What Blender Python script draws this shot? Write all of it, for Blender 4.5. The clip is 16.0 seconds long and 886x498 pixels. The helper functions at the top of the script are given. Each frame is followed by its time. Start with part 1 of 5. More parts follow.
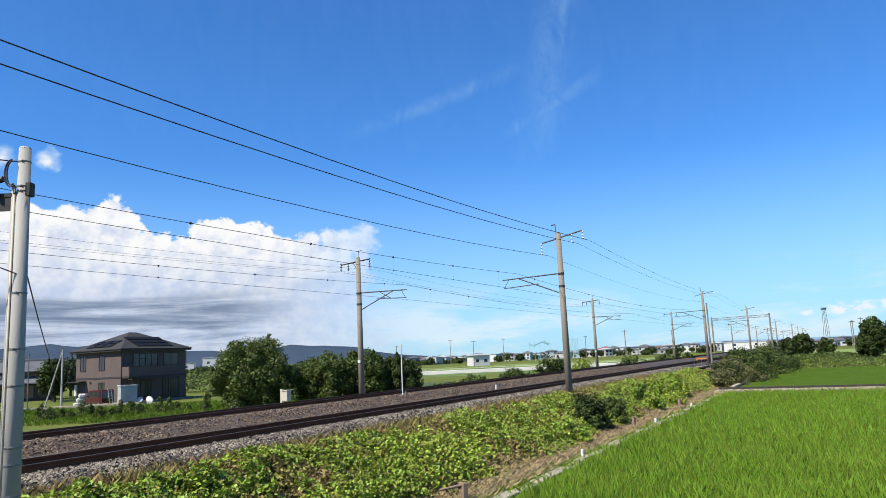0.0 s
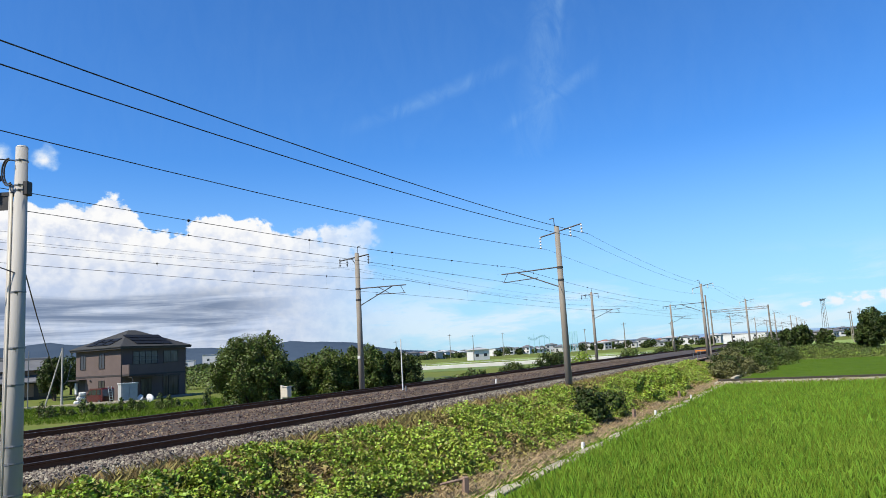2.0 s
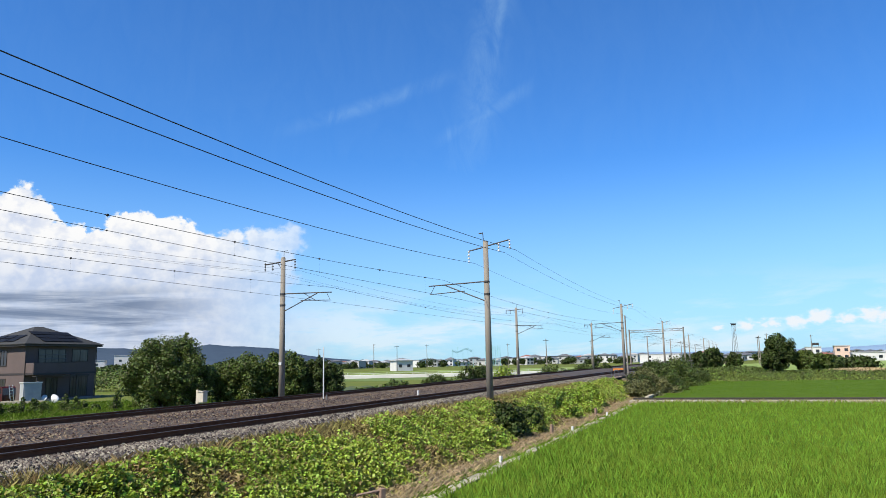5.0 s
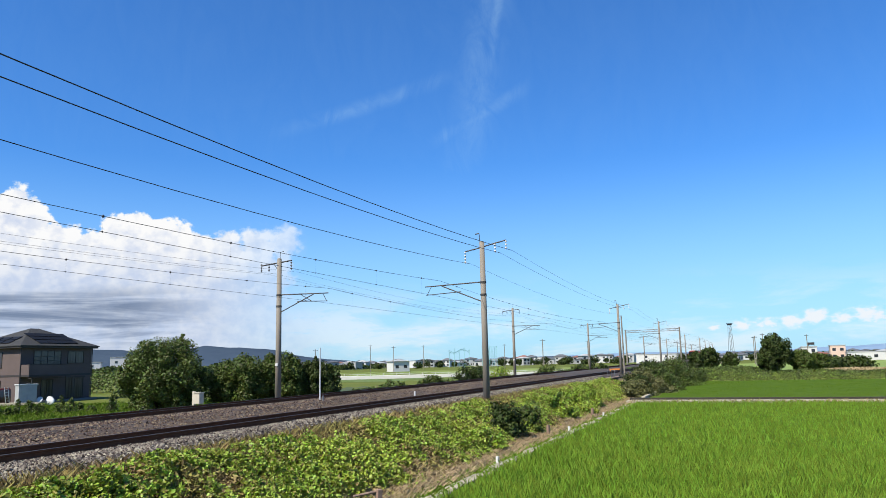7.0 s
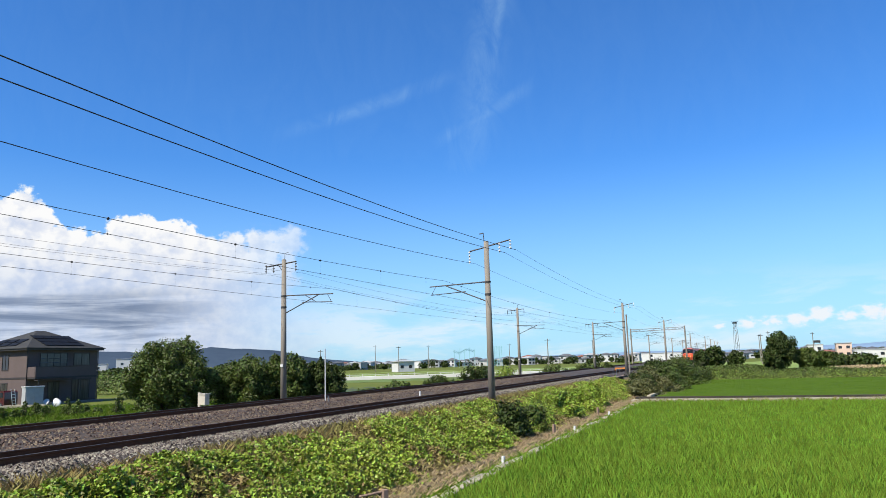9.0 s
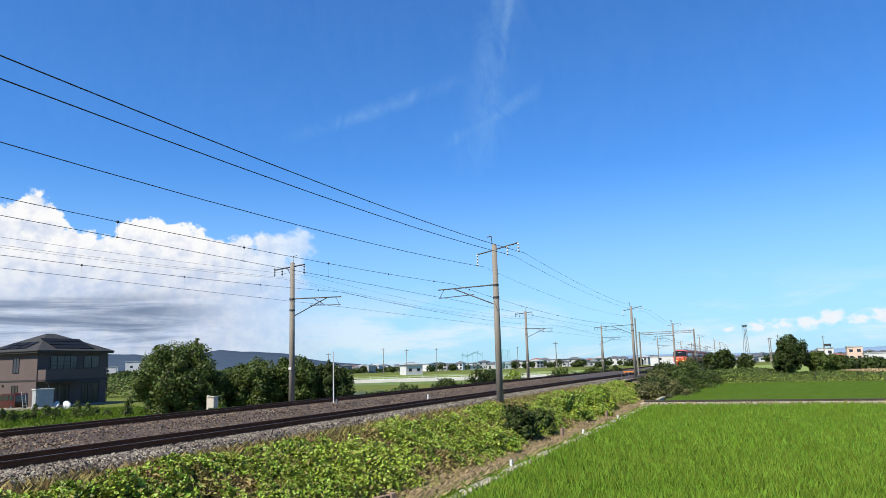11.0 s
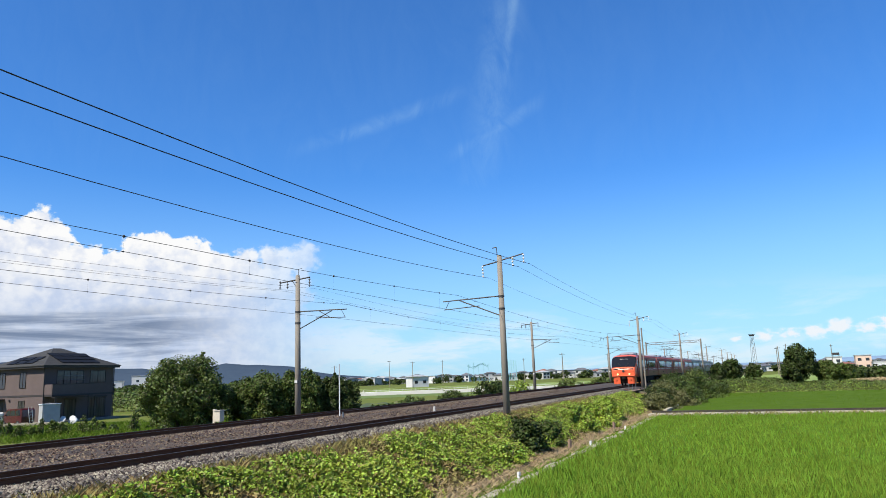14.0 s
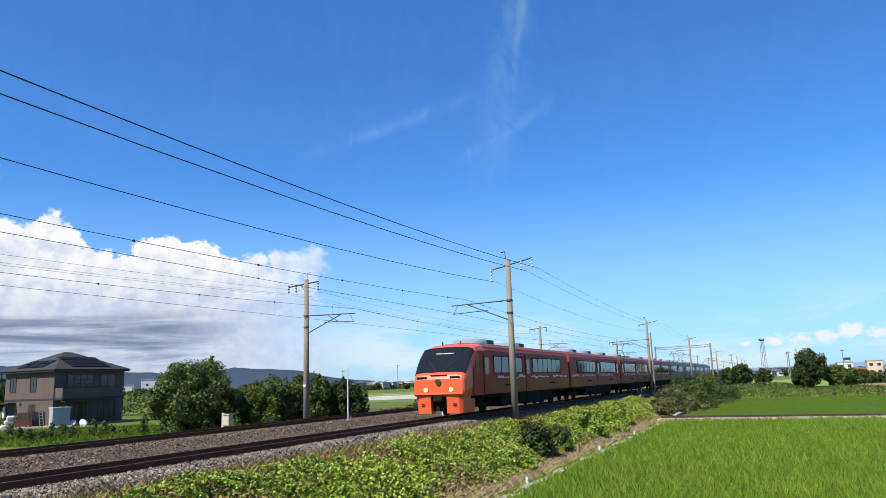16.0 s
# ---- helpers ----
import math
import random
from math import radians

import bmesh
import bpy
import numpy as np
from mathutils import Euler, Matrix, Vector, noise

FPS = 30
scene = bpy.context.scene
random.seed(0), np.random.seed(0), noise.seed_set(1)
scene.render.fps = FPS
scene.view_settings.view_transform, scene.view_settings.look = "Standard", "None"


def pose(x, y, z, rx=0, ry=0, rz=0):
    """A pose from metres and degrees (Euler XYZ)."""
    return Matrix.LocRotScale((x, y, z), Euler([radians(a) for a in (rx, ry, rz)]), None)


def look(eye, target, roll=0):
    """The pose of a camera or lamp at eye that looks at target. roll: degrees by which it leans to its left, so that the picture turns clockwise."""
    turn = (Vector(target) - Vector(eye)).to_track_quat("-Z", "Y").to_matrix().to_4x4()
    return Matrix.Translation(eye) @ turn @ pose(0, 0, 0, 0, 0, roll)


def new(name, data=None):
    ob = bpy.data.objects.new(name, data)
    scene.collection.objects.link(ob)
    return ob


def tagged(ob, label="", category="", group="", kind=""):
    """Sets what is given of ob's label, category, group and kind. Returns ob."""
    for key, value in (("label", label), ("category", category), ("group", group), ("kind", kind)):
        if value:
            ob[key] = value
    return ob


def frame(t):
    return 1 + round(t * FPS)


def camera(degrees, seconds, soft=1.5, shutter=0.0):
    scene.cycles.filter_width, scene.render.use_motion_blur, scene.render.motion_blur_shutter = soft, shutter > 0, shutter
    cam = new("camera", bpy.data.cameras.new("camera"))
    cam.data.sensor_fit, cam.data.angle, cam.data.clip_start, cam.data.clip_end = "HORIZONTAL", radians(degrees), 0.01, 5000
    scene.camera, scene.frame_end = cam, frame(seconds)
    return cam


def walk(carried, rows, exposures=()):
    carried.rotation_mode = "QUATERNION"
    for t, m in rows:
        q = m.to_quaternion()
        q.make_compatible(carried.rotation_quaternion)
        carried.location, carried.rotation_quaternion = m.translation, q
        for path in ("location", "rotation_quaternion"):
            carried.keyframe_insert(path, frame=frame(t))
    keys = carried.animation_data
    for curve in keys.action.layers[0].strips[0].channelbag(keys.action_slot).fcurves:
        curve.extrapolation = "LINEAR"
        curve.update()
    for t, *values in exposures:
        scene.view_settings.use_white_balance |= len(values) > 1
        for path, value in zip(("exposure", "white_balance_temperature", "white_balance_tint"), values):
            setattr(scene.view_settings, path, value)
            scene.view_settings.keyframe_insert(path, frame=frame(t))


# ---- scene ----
cam = camera(62.9, 16.0, soft=0.7)
EYE = (0.0, 0.0, 3.7)
# seconds, yaw, pitch, roll of the standing, hand-held camera
TURNS = [
    (0.0, 0.79, 8.64, 2.67), (0.5, 1.09, 8.44, 2.23), (1.0, 0.69, 8.45, 1.77), (1.5, 0.42, 8.40, 2.21),
    (2.0, 0.77, 8.23, 3.25), (2.5, 0.48, 8.40, 3.32), (3.0, -1.34, 9.02, 2.37), (3.5, -3.37, 9.48, 1.63),
    (4.0, -4.35, 9.36, 1.38), (6.5, -5.54, 8.28, 1.25), (7.0, -5.48, 8.88, 1.38), (7.5, -5.28, 9.07, 1.63),
    (8.0, -5.25, 9.02, 1.83), (8.5, -5.24, 8.96, 1.84), (9.0, -5.09, 8.89, 1.69), (11.5, -4.38, 9.38, 1.69),
    (12.0, -4.31, 9.70, 1.80), (12.5, -4.12, 9.89, 2.06), (13.0, -4.01, 9.90, 2.25), (13.5, -4.03, 9.95, 2.22),
    (14.0, -3.98, 10.08, 2.04), (14.5, -3.80, 10.26, 1.96), (15.0, -3.59, 10.43, 1.93), (15.5, -3.51, 10.60, 1.88),
    (16.0, -3.33, 10.44, 1.93)]
walk(cam, [(t, pose(*EYE, 90 + p, r, y)) for t, y, p, r in TURNS], [(0.0, 0.70), (16.0, 0.70)])

# ---- plan ----
HEAD = 27.35                       # the railway's heading, degrees to the right of +y
SH, CH = math.sin(radians(HEAD)), math.cos(radians(HEAD))
RAIL = 2.065                       # rail top over the rice field


def at(s, p, z=0.0):
    """The world place s metres along the near track, p metres to its far side."""
    return Vector((-12.89 + SH * s - CH * p, 6.57 + CH * s + SH * p, z))


def turned(s, p, z=0.0, rz=0.0):
    """A pose on the railway, whose local y runs along it."""
    v = at(s, p, z)
    return pose(v.x, v.y, v.z, 0, 0, rz - HEAD)


def sp(x, y):
    dx, dy = x + 12.89, y - 6.57
    return dx * SH + dy * CH, -dx * CH + dy * SH


def far_p(s):
    return 7.25 - 0.013 * s


# ---- world and sun ----
SUN_AZ, SUN_EL = -130.0, 50.0      # degrees to the right of +y
world = bpy.data.worlds.new("world")
scene.world = world
world.use_nodes = True


def graph(tree):
    """Short helpers to wire up nodes."""
    def node(kind, **kw):
        n = tree.nodes.new(kind)
        for k, v in kw.items():
            if k == "op":
                n.operation = v
            elif k == "ins":
                for i, x in v.items():
                    if isinstance(x, bpy.types.NodeSocket):
                        tree.links.new(x, n.inputs[i])
                    else:
                        n.inputs[i].default_value = x
        return n

    def m(op, a, b=0.0, c=0.0, clamp=False):
        n = node("ShaderNodeMath", op=op, ins={0: a, 1: b, 2: c})
        n.use_clamp = clamp
        return n.outputs[0]

    def mix(fac, a, b):
        n = tree.nodes.new("ShaderNodeMix")
        n.data_type = "RGBA"
        for i, x in ((0, fac), (6, a), (7, b)):
            if isinstance(x, bpy.types.NodeSocket):
                tree.links.new(x, n.inputs[i])
            else:
                n.inputs[i].default_value = x
        return n.outputs[2]

    def step(x, lo, hi):
        n = tree.nodes.new("ShaderNodeMapRange")
        n.interpolation_type = "SMOOTHSTEP"
        for i, v in ((0, x), (1, lo), (2, hi), (3, 0.0), (4, 1.0)):
            if isinstance(v, bpy.types.NodeSocket):
                tree.links.new(v, n.inputs[i])
            else:
                n.inputs[i].default_value = v
        return n.outputs[0]

    def vec(x, y, z):
        return node("ShaderNodeCombineXYZ", ins={0: x, 1: y, 2: z}).outputs[0]

    def fbm(v, scale, detail=5.0, rough=0.55, dist=0.0):
        n = node("ShaderNodeTexNoise", ins={"Vector": v, "Scale": scale, "Detail": detail, "Roughness": rough, "Distortion": dist})
        return n.outputs[0]
    return node, m, mix, step, vec, fbm


def make_sky():
    tree = world.node_tree
    tree.nodes.clear()
    node, m, mix, step, vec, fbm = graph(tree)
    sky = tree.nodes.new("ShaderNodeTexSky")
    sky.sky_type, sky.sun_disc = "NISHITA", False
    sky.sun_elevation, sky.sun_rotation = radians(SUN_EL), radians(SUN_AZ)
    sky.air_density, sky.dust_density, sky.ozone_density, sky.altitude = 1.0, 0.4, 2.5, 50
    d = tree.nodes.new("ShaderNodeTexCoord").outputs["Generated"]
    xyz = node("ShaderNodeSeparateXYZ", ins={0: d})
    x, y, z = xyz.outputs
    az = m("MULTIPLY", m("ARCTAN2", x, y), 57.2958)
    el = m("MULTIPLY", m("ARCSINE", z), 57.2958)

    # heaped clouds: billows (azimuth, elevation, size in degrees) on one broad bank over the hills
    bank = ((-42.0, 9.5, 3.4), (-36.0, 9.8, 3.2), (-31.5, 9.2, 2.9), (-28.2, 9.6, 2.5), (-25.5, 10.0, 2.6), (-22.8, 8.2, 2.4), (-20.3, 7.8, 2.2), (-17.9, 9.5, 2.3),
            (-15.5, 9.4, 2.0), (-13.2, 8.2, 2.0), (-11.0, 8.3, 2.1), (-8.7, 9.0, 2.0), (-6.6, 9.5, 1.8), (-32.4, 14.9, 1.0), (-29.6, 14.9, 0.95))
    rows_right = ((26.0, 2.0, 0.7), (27.8, 2.15, 1.0), (29.6, 2.2, 1.0), (31.2, 2.3, 1.1), (32.6, 2.6, 1.2), (34.3, 2.3, 1.1), (36.0, 2.6, 1.3), (38.0, 2.4, 1.3), (41.0, 2.3, 1.3), (45.0, 2.2, 1.3))

    def billows(a, e, lumps, squash=1.0):
        top = None
        for ca, ce, r in lumps:
            da, de = m("SUBTRACT", a, ca), m("MULTIPLY", m("SUBTRACT", e, ce), squash)
            h = m("SUBTRACT", r, m("SQRT", m("ADD", m("MULTIPLY", da, da), m("MULTIPLY", de, de))))
            top = h if top is None else m("SMOOTH_MAX", top, h, 0.35)
        return top

    def curls(a, e, seed):
        """Uneven cauliflower relief, in degrees."""
        v = vec(a, m("MULTIPLY", e, 1.15), seed)
        return m("ADD", m("MULTIPLY", m("SUBTRACT", fbm(v, 0.42, 3.0, 0.5), 0.5), 2.2), m("MULTIPLY", m("SUBTRACT", fbm(v, 1.25, 6.0, 0.6), 0.5), 1.9))

    def heap():
        a, e = az, el
        body = m("MINIMUM", m("MULTIPLY", m("SUBTRACT", 9.0, e), 1.3), m("MULTIPLY", m("SUBTRACT", m("ADD", 1.0, m("MULTIPLY", e, -0.75)), a), 0.45))
        return m("ADD", m("SMOOTH_MAX", billows(a, e, bank), body, 0.6), curls(a, e, 3.7))
    h0 = heap()
    soft_edge = m("ADD", 0.35, m("ADD", m("MULTIPLY", step(az, -14.0, -6.0), 0.8), m("MULTIPLY", m("MULTIPLY", step(el, 7.5, 4.0), step(az, -18.0, 0.0)), 2.2)))
    soft_edge = m("ADD", soft_edge, m("MULTIPLY", step(el, 12.8, 13.6), 1.3))
    mask = m("MULTIPLY", step(h0, -0.1, soft_edge), m("SUBTRACT", 1.0, m("MULTIPLY", step(az, -14.0, 0.0), 0.5)))
    relief = m("SUBTRACT", curls(az, el, 3.7), curls(m("ADD", az, -0.55), m("ADD", el, 0.8), 3.7))
    rim = step(h0, 2.2, 0.3)
    lit = m("ADD", step(relief, -0.75, 0.75), m("MULTIPLY", rim, 0.45), clamp=True)
    v = vec(m("MULTIPLY", az, 0.030), m("MULTIPLY", el, 0.40), 0.0)
    bands = fbm(v, 1.7, 6.0, 0.62, 0.7)
    belt = m("MULTIPLY", step(el, 6.4, 4.6), step(el, 0.9, 2.6))
    shade = m("MULTIPLY", m("MULTIPLY", step(bands, 0.36, 0.62), belt), step(az, -10.0, -19.0))
    white = mix(lit, (0.62, 0.70, 0.88, 1), (1.0, 1.0, 1.0, 1))
    white = mix(m("MULTIPLY", step(el, 10.0, 4.0), 0.6), white, (0.50, 0.62, 0.84, 1))
    heap_col = mix(m("MULTIPLY", shade, 0.95), white, (0.175, 0.24, 0.37, 1))

    # low rows of small clouds, haze all round, and thin streaks high up
    right = m("ADD", billows(az, el, rows_right, 1.9), m("MULTIPLY", curls(m("MULTIPLY", az, 1.6), m("MULTIPLY", el, 2.2), 8.1), 0.75))
    puffs = m("MULTIPLY", step(right, -0.1, 0.5), step(el, 1.1, 2.0))
    puff_lit = step(right, 0.0, 0.8)
    v2 = vec(m("MULTIPLY", az, 0.09), m("MULTIPLY", el, 0.36), 9.0)
    rows = fbm(v2, 1.3, 6.0, 0.6, 0.3)
    rows = m("ADD", rows, m("ADD", m("MULTIPLY", step(az, 14.0, 27.0), 0.03), m("MULTIPLY", step(az, 10.0, -4.0), 0.13)))
    small = m("MULTIPLY", m("MULTIPLY", step(rows, 0.47, 0.66), step(el, 7.4, 3.0)), 0.75)
    small = m("MAXIMUM", small, m("MULTIPLY", puffs, m("MULTIPLY_ADD", puff_lit, 0.45, 0.5)))
    haze = m("MULTIPLY", step(el, 17.0, -2.0), 0.72)
    thin = fbm(vec(m("MULTIPLY", az, 0.30), m("MULTIPLY", el, 0.12), 5.0), 1.3, 7.0, 0.66, 1.6)

    def wisp(x, y, centre, lean, width, lo, hi):
        """A faint streak along the line y -> x, faded at both ends."""
        off = m("ABSOLUTE", m("SUBTRACT", m("SUBTRACT", x, centre), m("MULTIPLY", y, lean)))
        mid = (lo + hi) / 2
        return m("MULTIPLY", step(off, width, 0.0), step(m("ABSOLUTE", m("SUBTRACT", y, mid)), (hi - lo) / 2, (hi - lo) / 6))
    streak = m("MAXIMUM", wisp(az, el, 4.9, 0.215, 0.9, 19.5, 34.0), m("MULTIPLY", wisp(az, el, 4.6, 0.20, 2.6, 12.0, 33.0), 0.6))
    streak = m("MAXIMUM", streak, m("MULTIPLY", wisp(el, az, 1.35, 0.174, 0.75, 20.0, 50.0), 1.1))
    streak = m("MAXIMUM", streak, m("MULTIPLY", wisp(el, az, 14.8, 0.49, 0.9, 4.0, 14.0), 0.8))
    streak = m("MAXIMUM", streak, m("MULTIPLY", wisp(el, az, 20.2, 0.31, 0.9, -9.0, 8.0), 0.7))
    veil = m("MULTIPLY", m("MULTIPLY", m("ADD", streak, 0.10), step(thin, 0.18, 0.85)), m("MULTIPLY", step(el, 3.0, 6.0), 0.25))
    base = node("ShaderNodeVectorMath", op="MULTIPLY", ins={0: sky.outputs[0], 1: TINT}).outputs[0]
    bg_sky = node("ShaderNodeBackground", ins={0: base, 1: SKY}).outputs[0]
    c = mix(small, (0.54, 0.82, 1.0, 1), (0.93, 0.95, 0.98, 1))
    c = mix(mask, c, heap_col)
    cover = m("MAXIMUM", m("MAXIMUM", mask, small), m("MAXIMUM", haze, veil))
    bg_cloud = node("ShaderNodeBackground", ins={0: c, 1: CLOUD}).outputs[0]
    ms = node("ShaderNodeMixShader", ins={0: cover, 1: bg_sky, 2: bg_cloud})
    out = tree.nodes.new("ShaderNodeOutputWorld")
    tree.links.new(ms.outputs[0], out.inputs[0])


SKY, TINT, CLOUD = 0.0705, (0.43, 0.98, 1.62), 0.60
make_sky()
sun = new("sun", bpy.data.lights.new("sun", "SUN"))
sun.data.energy, sun.data.angle, sun.data.color = 5.0, radians(0.6), (1.0, 0.93, 0.80)
a, e = radians(SUN_AZ), radians(SUN_EL)
sun.matrix_world = look((math.sin(a) * math.cos(e) * 90, math.cos(a) * math.cos(e) * 90, math.sin(e) * 90), (0, 0, 0))


# ---- materials ----
def mat(name, col, col2=None, rough=0.7, metal=0.0, scale=6.0, fine=60.0, bump=0.15, island=0.0, obj=0.0, spec=0.5, coat=0.0, trans=0.0, stretch=(1, 1, 1)):
    """A surface of two mixed tones with broad stains, fine grain and relief; island and obj vary it piece by piece."""
    mt = bpy.data.materials.new(name)
    mt.use_nodes = True
    tree = mt.node_tree
    node, m, mix, step, vec, fbm = graph(tree)
    bs = tree.nodes["Principled BSDF"]
    c = tree.nodes.new("ShaderNodeTexCoord").outputs["Object"]
    c = node("ShaderNodeVectorMath", op="MULTIPLY", ins={0: c, 1: stretch}).outputs[0]
    col2 = col2 or tuple(v * 0.7 for v in col)
    broad, grain = fbm(c, scale, 4.0, 0.6), fbm(c, fine, 3.0, 0.6)
    t = m("ADD", m("MULTIPLY", step(broad, 0.3, 0.7), 0.65), m("MULTIPLY", grain, 0.35))
    k = mix(t, (*col, 1), (*col2, 1))
    for amount, kind, sock in ((island, "ShaderNodeNewGeometry", "Random Per Island"), (obj, "ShaderNodeObjectInfo", "Random")):
        if amount:
            r = tree.nodes.new(kind).outputs[sock]
            k = node("ShaderNodeHueSaturation", ins={"Hue": m("MULTIPLY_ADD", r, 0.05 * amount, 0.5 - 0.025 * amount),
                                                     "Value": m("MULTIPLY_ADD", r, amount, 1 - amount / 2), "Color": k}).outputs[0]
    tree.links.new(k, bs.inputs["Base Color"])
    tree.links.new(m("MULTIPLY_ADD", grain, 0.2, rough - 0.1), bs.inputs["Roughness"])
    bs.inputs["Metallic"].default_value = metal
    bs.inputs["Specular IOR Level"].default_value = spec
    bs.inputs["Coat Weight"].default_value = coat
    bs.inputs["Coat Roughness"].default_value = 0.08
    if bump:
        b = node("ShaderNodeBump", ins={"Strength": bump, "Distance": 0.02, "Height": grain})
        tree.links.new(b.outputs[0], bs.inputs["Normal"])
    if trans:
        tl = node("ShaderNodeBsdfTranslucent", ins={0: k})
        ms = node("ShaderNodeMixShader", ins={0: trans, 1: bs.outputs[0], 2: tl.outputs[0]})
        tree.links.new(ms.outputs[0], tree.nodes["Material Output"].inputs[0])
    return mt


def glass(name, tint, rough=0.05, spec=0.8):
    mt = bpy.data.materials.new(name)
    mt.use_nodes = True
    bs = mt.node_tree.nodes["Principled BSDF"]
    bs.inputs["Base Color"].default_value = (*tint, 1)
    bs.inputs["Roughness"].default_value = rough
    bs.inputs["Specular IOR Level"].default_value = spec
    return mt


M_SOIL = mat("soil", (0.07, 0.07, 0.0245), (0.147, 0.108, 0.0595), 0.95, scale=0.5, fine=14, bump=0.6)
M_PLAIN = mat("plain_grass", (0.072, 0.105, 0.014), (0.12, 0.125, 0.03), 0.95, scale=0.12, fine=2.5, bump=0.5, spec=0.1)
M_BALLAST = mat("ballast", (0.0315, 0.0224, 0.0168), (0.0595, 0.0441, 0.035), 0.9, scale=0.6, fine=22, bump=0.9)
M_STONE = mat("ballast_stone", (0.085, 0.068, 0.055), (0.18, 0.155, 0.13), 0.9, scale=0.9, fine=30, island=1.8, bump=0.2, spec=0.2)
M_STONE_RUST = mat("rusty_ballast_stone", (0.065, 0.042, 0.031), (0.125, 0.09, 0.07), 0.9, scale=0.9, fine=30, island=1.8, bump=0.2, spec=0.2)
M_RUST = mat("rail_rust", (0.091, 0.0364, 0.0182), (0.126, 0.0574, 0.0308), 0.9, 0.0, scale=3, fine=50, spec=0.15)
M_SHINE = mat("rail_head", (0.075, 0.055, 0.043), (0.05, 0.037, 0.03), 0.55, 0.2, scale=3, fine=40, bump=0.02)
M_SLEEPER = mat("sleeper_concrete", (0.14, 0.119, 0.105), (0.091, 0.07, 0.0595), 0.9, scale=3, fine=40, obj=0.3)
M_CONC = mat("mast_concrete", (0.215, 0.188, 0.152), (0.155, 0.137, 0.113), 0.85, scale=1.2, fine=30, stretch=(1, 1, 0.25))
M_CONC_PALE = mat("pole_concrete", (0.33, 0.315, 0.29), (0.25, 0.24, 0.22), 0.85, scale=1.5, fine=30, stretch=(1, 1, 0.2))
M_LEDGE = mat("ledge_concrete", (0.38, 0.34, 0.25), (0.24, 0.21, 0.14), 0.9, scale=1.5, fine=25)
M_STEEL = mat("galvanised_steel", (0.2, 0.205, 0.21), (0.14, 0.145, 0.15), 0.5, 0.6, scale=5, fine=40)
M_DARK = mat("dark_iron", (0.0245, 0.0245, 0.0259), (0.042, 0.0385, 0.035), 0.6, 0.4, scale=5, fine=40)
M_WIRE = mat("wire", (0.035, 0.035, 0.0385), (0.021, 0.021, 0.0231), 0.55, 0.4, scale=2, fine=20, bump=0)
M_PORC = mat("porcelain", (0.525, 0.518, 0.49), (0.42, 0.406, 0.378), 0.25, scale=8, fine=40, bump=0)
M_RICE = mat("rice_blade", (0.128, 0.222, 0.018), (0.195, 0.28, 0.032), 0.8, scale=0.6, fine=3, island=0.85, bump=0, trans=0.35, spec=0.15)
# Much darker than the blades: shade between plants is put into it.
M_RICE_UNDER = mat("rice_gap_shade", (0.058, 0.112, 0.008), (0.085, 0.145, 0.011), 0.95, scale=0.8, fine=6, bump=0.8, spec=0.05)
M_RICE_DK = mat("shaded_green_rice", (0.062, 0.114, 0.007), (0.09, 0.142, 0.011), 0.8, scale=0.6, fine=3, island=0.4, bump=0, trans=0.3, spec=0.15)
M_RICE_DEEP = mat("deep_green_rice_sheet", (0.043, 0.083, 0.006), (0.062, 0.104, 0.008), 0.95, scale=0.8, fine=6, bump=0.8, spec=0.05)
M_ARM = mat("weathered_arm_steel", (0.0595, 0.056, 0.0525), (0.0385, 0.0364, 0.035), 0.65, 0.3, scale=5, fine=40)
M_KUDZU = mat("vine_leaf", (0.134, 0.205, 0.018), (0.285, 0.335, 0.038), 0.5, scale=0.5, fine=4, island=1.25, bump=0, trans=0.2, spec=0.35)
M_WEED = mat("weed_leaf", (0.165, 0.15, 0.04), (0.265, 0.185, 0.085), 0.7, scale=0.6, fine=4, island=1.1, bump=0, trans=0.2, spec=0.2)
M_DRY = mat("dry_grass", (0.406, 0.294, 0.175), (0.308, 0.238, 0.119), 0.85, scale=0.7, fine=6, island=0.5, bump=0, trans=0.2)
M_LEAF = mat("tree_leaf", (0.038, 0.062, 0.009), (0.09, 0.115, 0.018), 0.55, scale=0.7, fine=4, island=1.2, bump=0, trans=0.16, spec=0.3)
M_LEAF_DK = mat("dark_tree_leaf", (0.0238, 0.0392, 0.0063), (0.0462, 0.0644, 0.0105), 0.6, scale=0.7, fine=4, island=1.1, bump=0, trans=0.12, spec=0.25)
M_BARK = mat("bark", (0.084, 0.063, 0.0455), (0.049, 0.035, 0.028), 0.95, scale=5, fine=30, bump=0.6)
M_SIDING = mat("mauve_siding", (0.112, 0.086, 0.081), (0.096, 0.074, 0.069), 0.85, scale=1, fine=30, bump=0.1, spec=0.2)
M_TRIM = mat("dark_brown_trim", (0.0315, 0.0245, 0.0231), (0.021, 0.0175, 0.0168), 0.6, scale=3, fine=20)
M_TILE = mat("slate_roof", (0.0442, 0.0442, 0.0425), (0.0298, 0.0298, 0.0289), 0.75, scale=2, fine=20, spec=0.2)
M_SOLAR = mat("solar_panel", (0.0084, 0.0084, 0.0091), (0.014, 0.014, 0.0147), 0.5, scale=2, fine=20, bump=0, spec=0.08)
M_GLASS = glass("dark_glass", (0.02, 0.025, 0.03))
M_GLASS_CUR = mat("curtained_glass", (0.075, 0.075, 0.07), (0.014, 0.015, 0.015), 0.12, scale=1.2, fine=10, bump=0, stretch=(3, 3, 0.15))
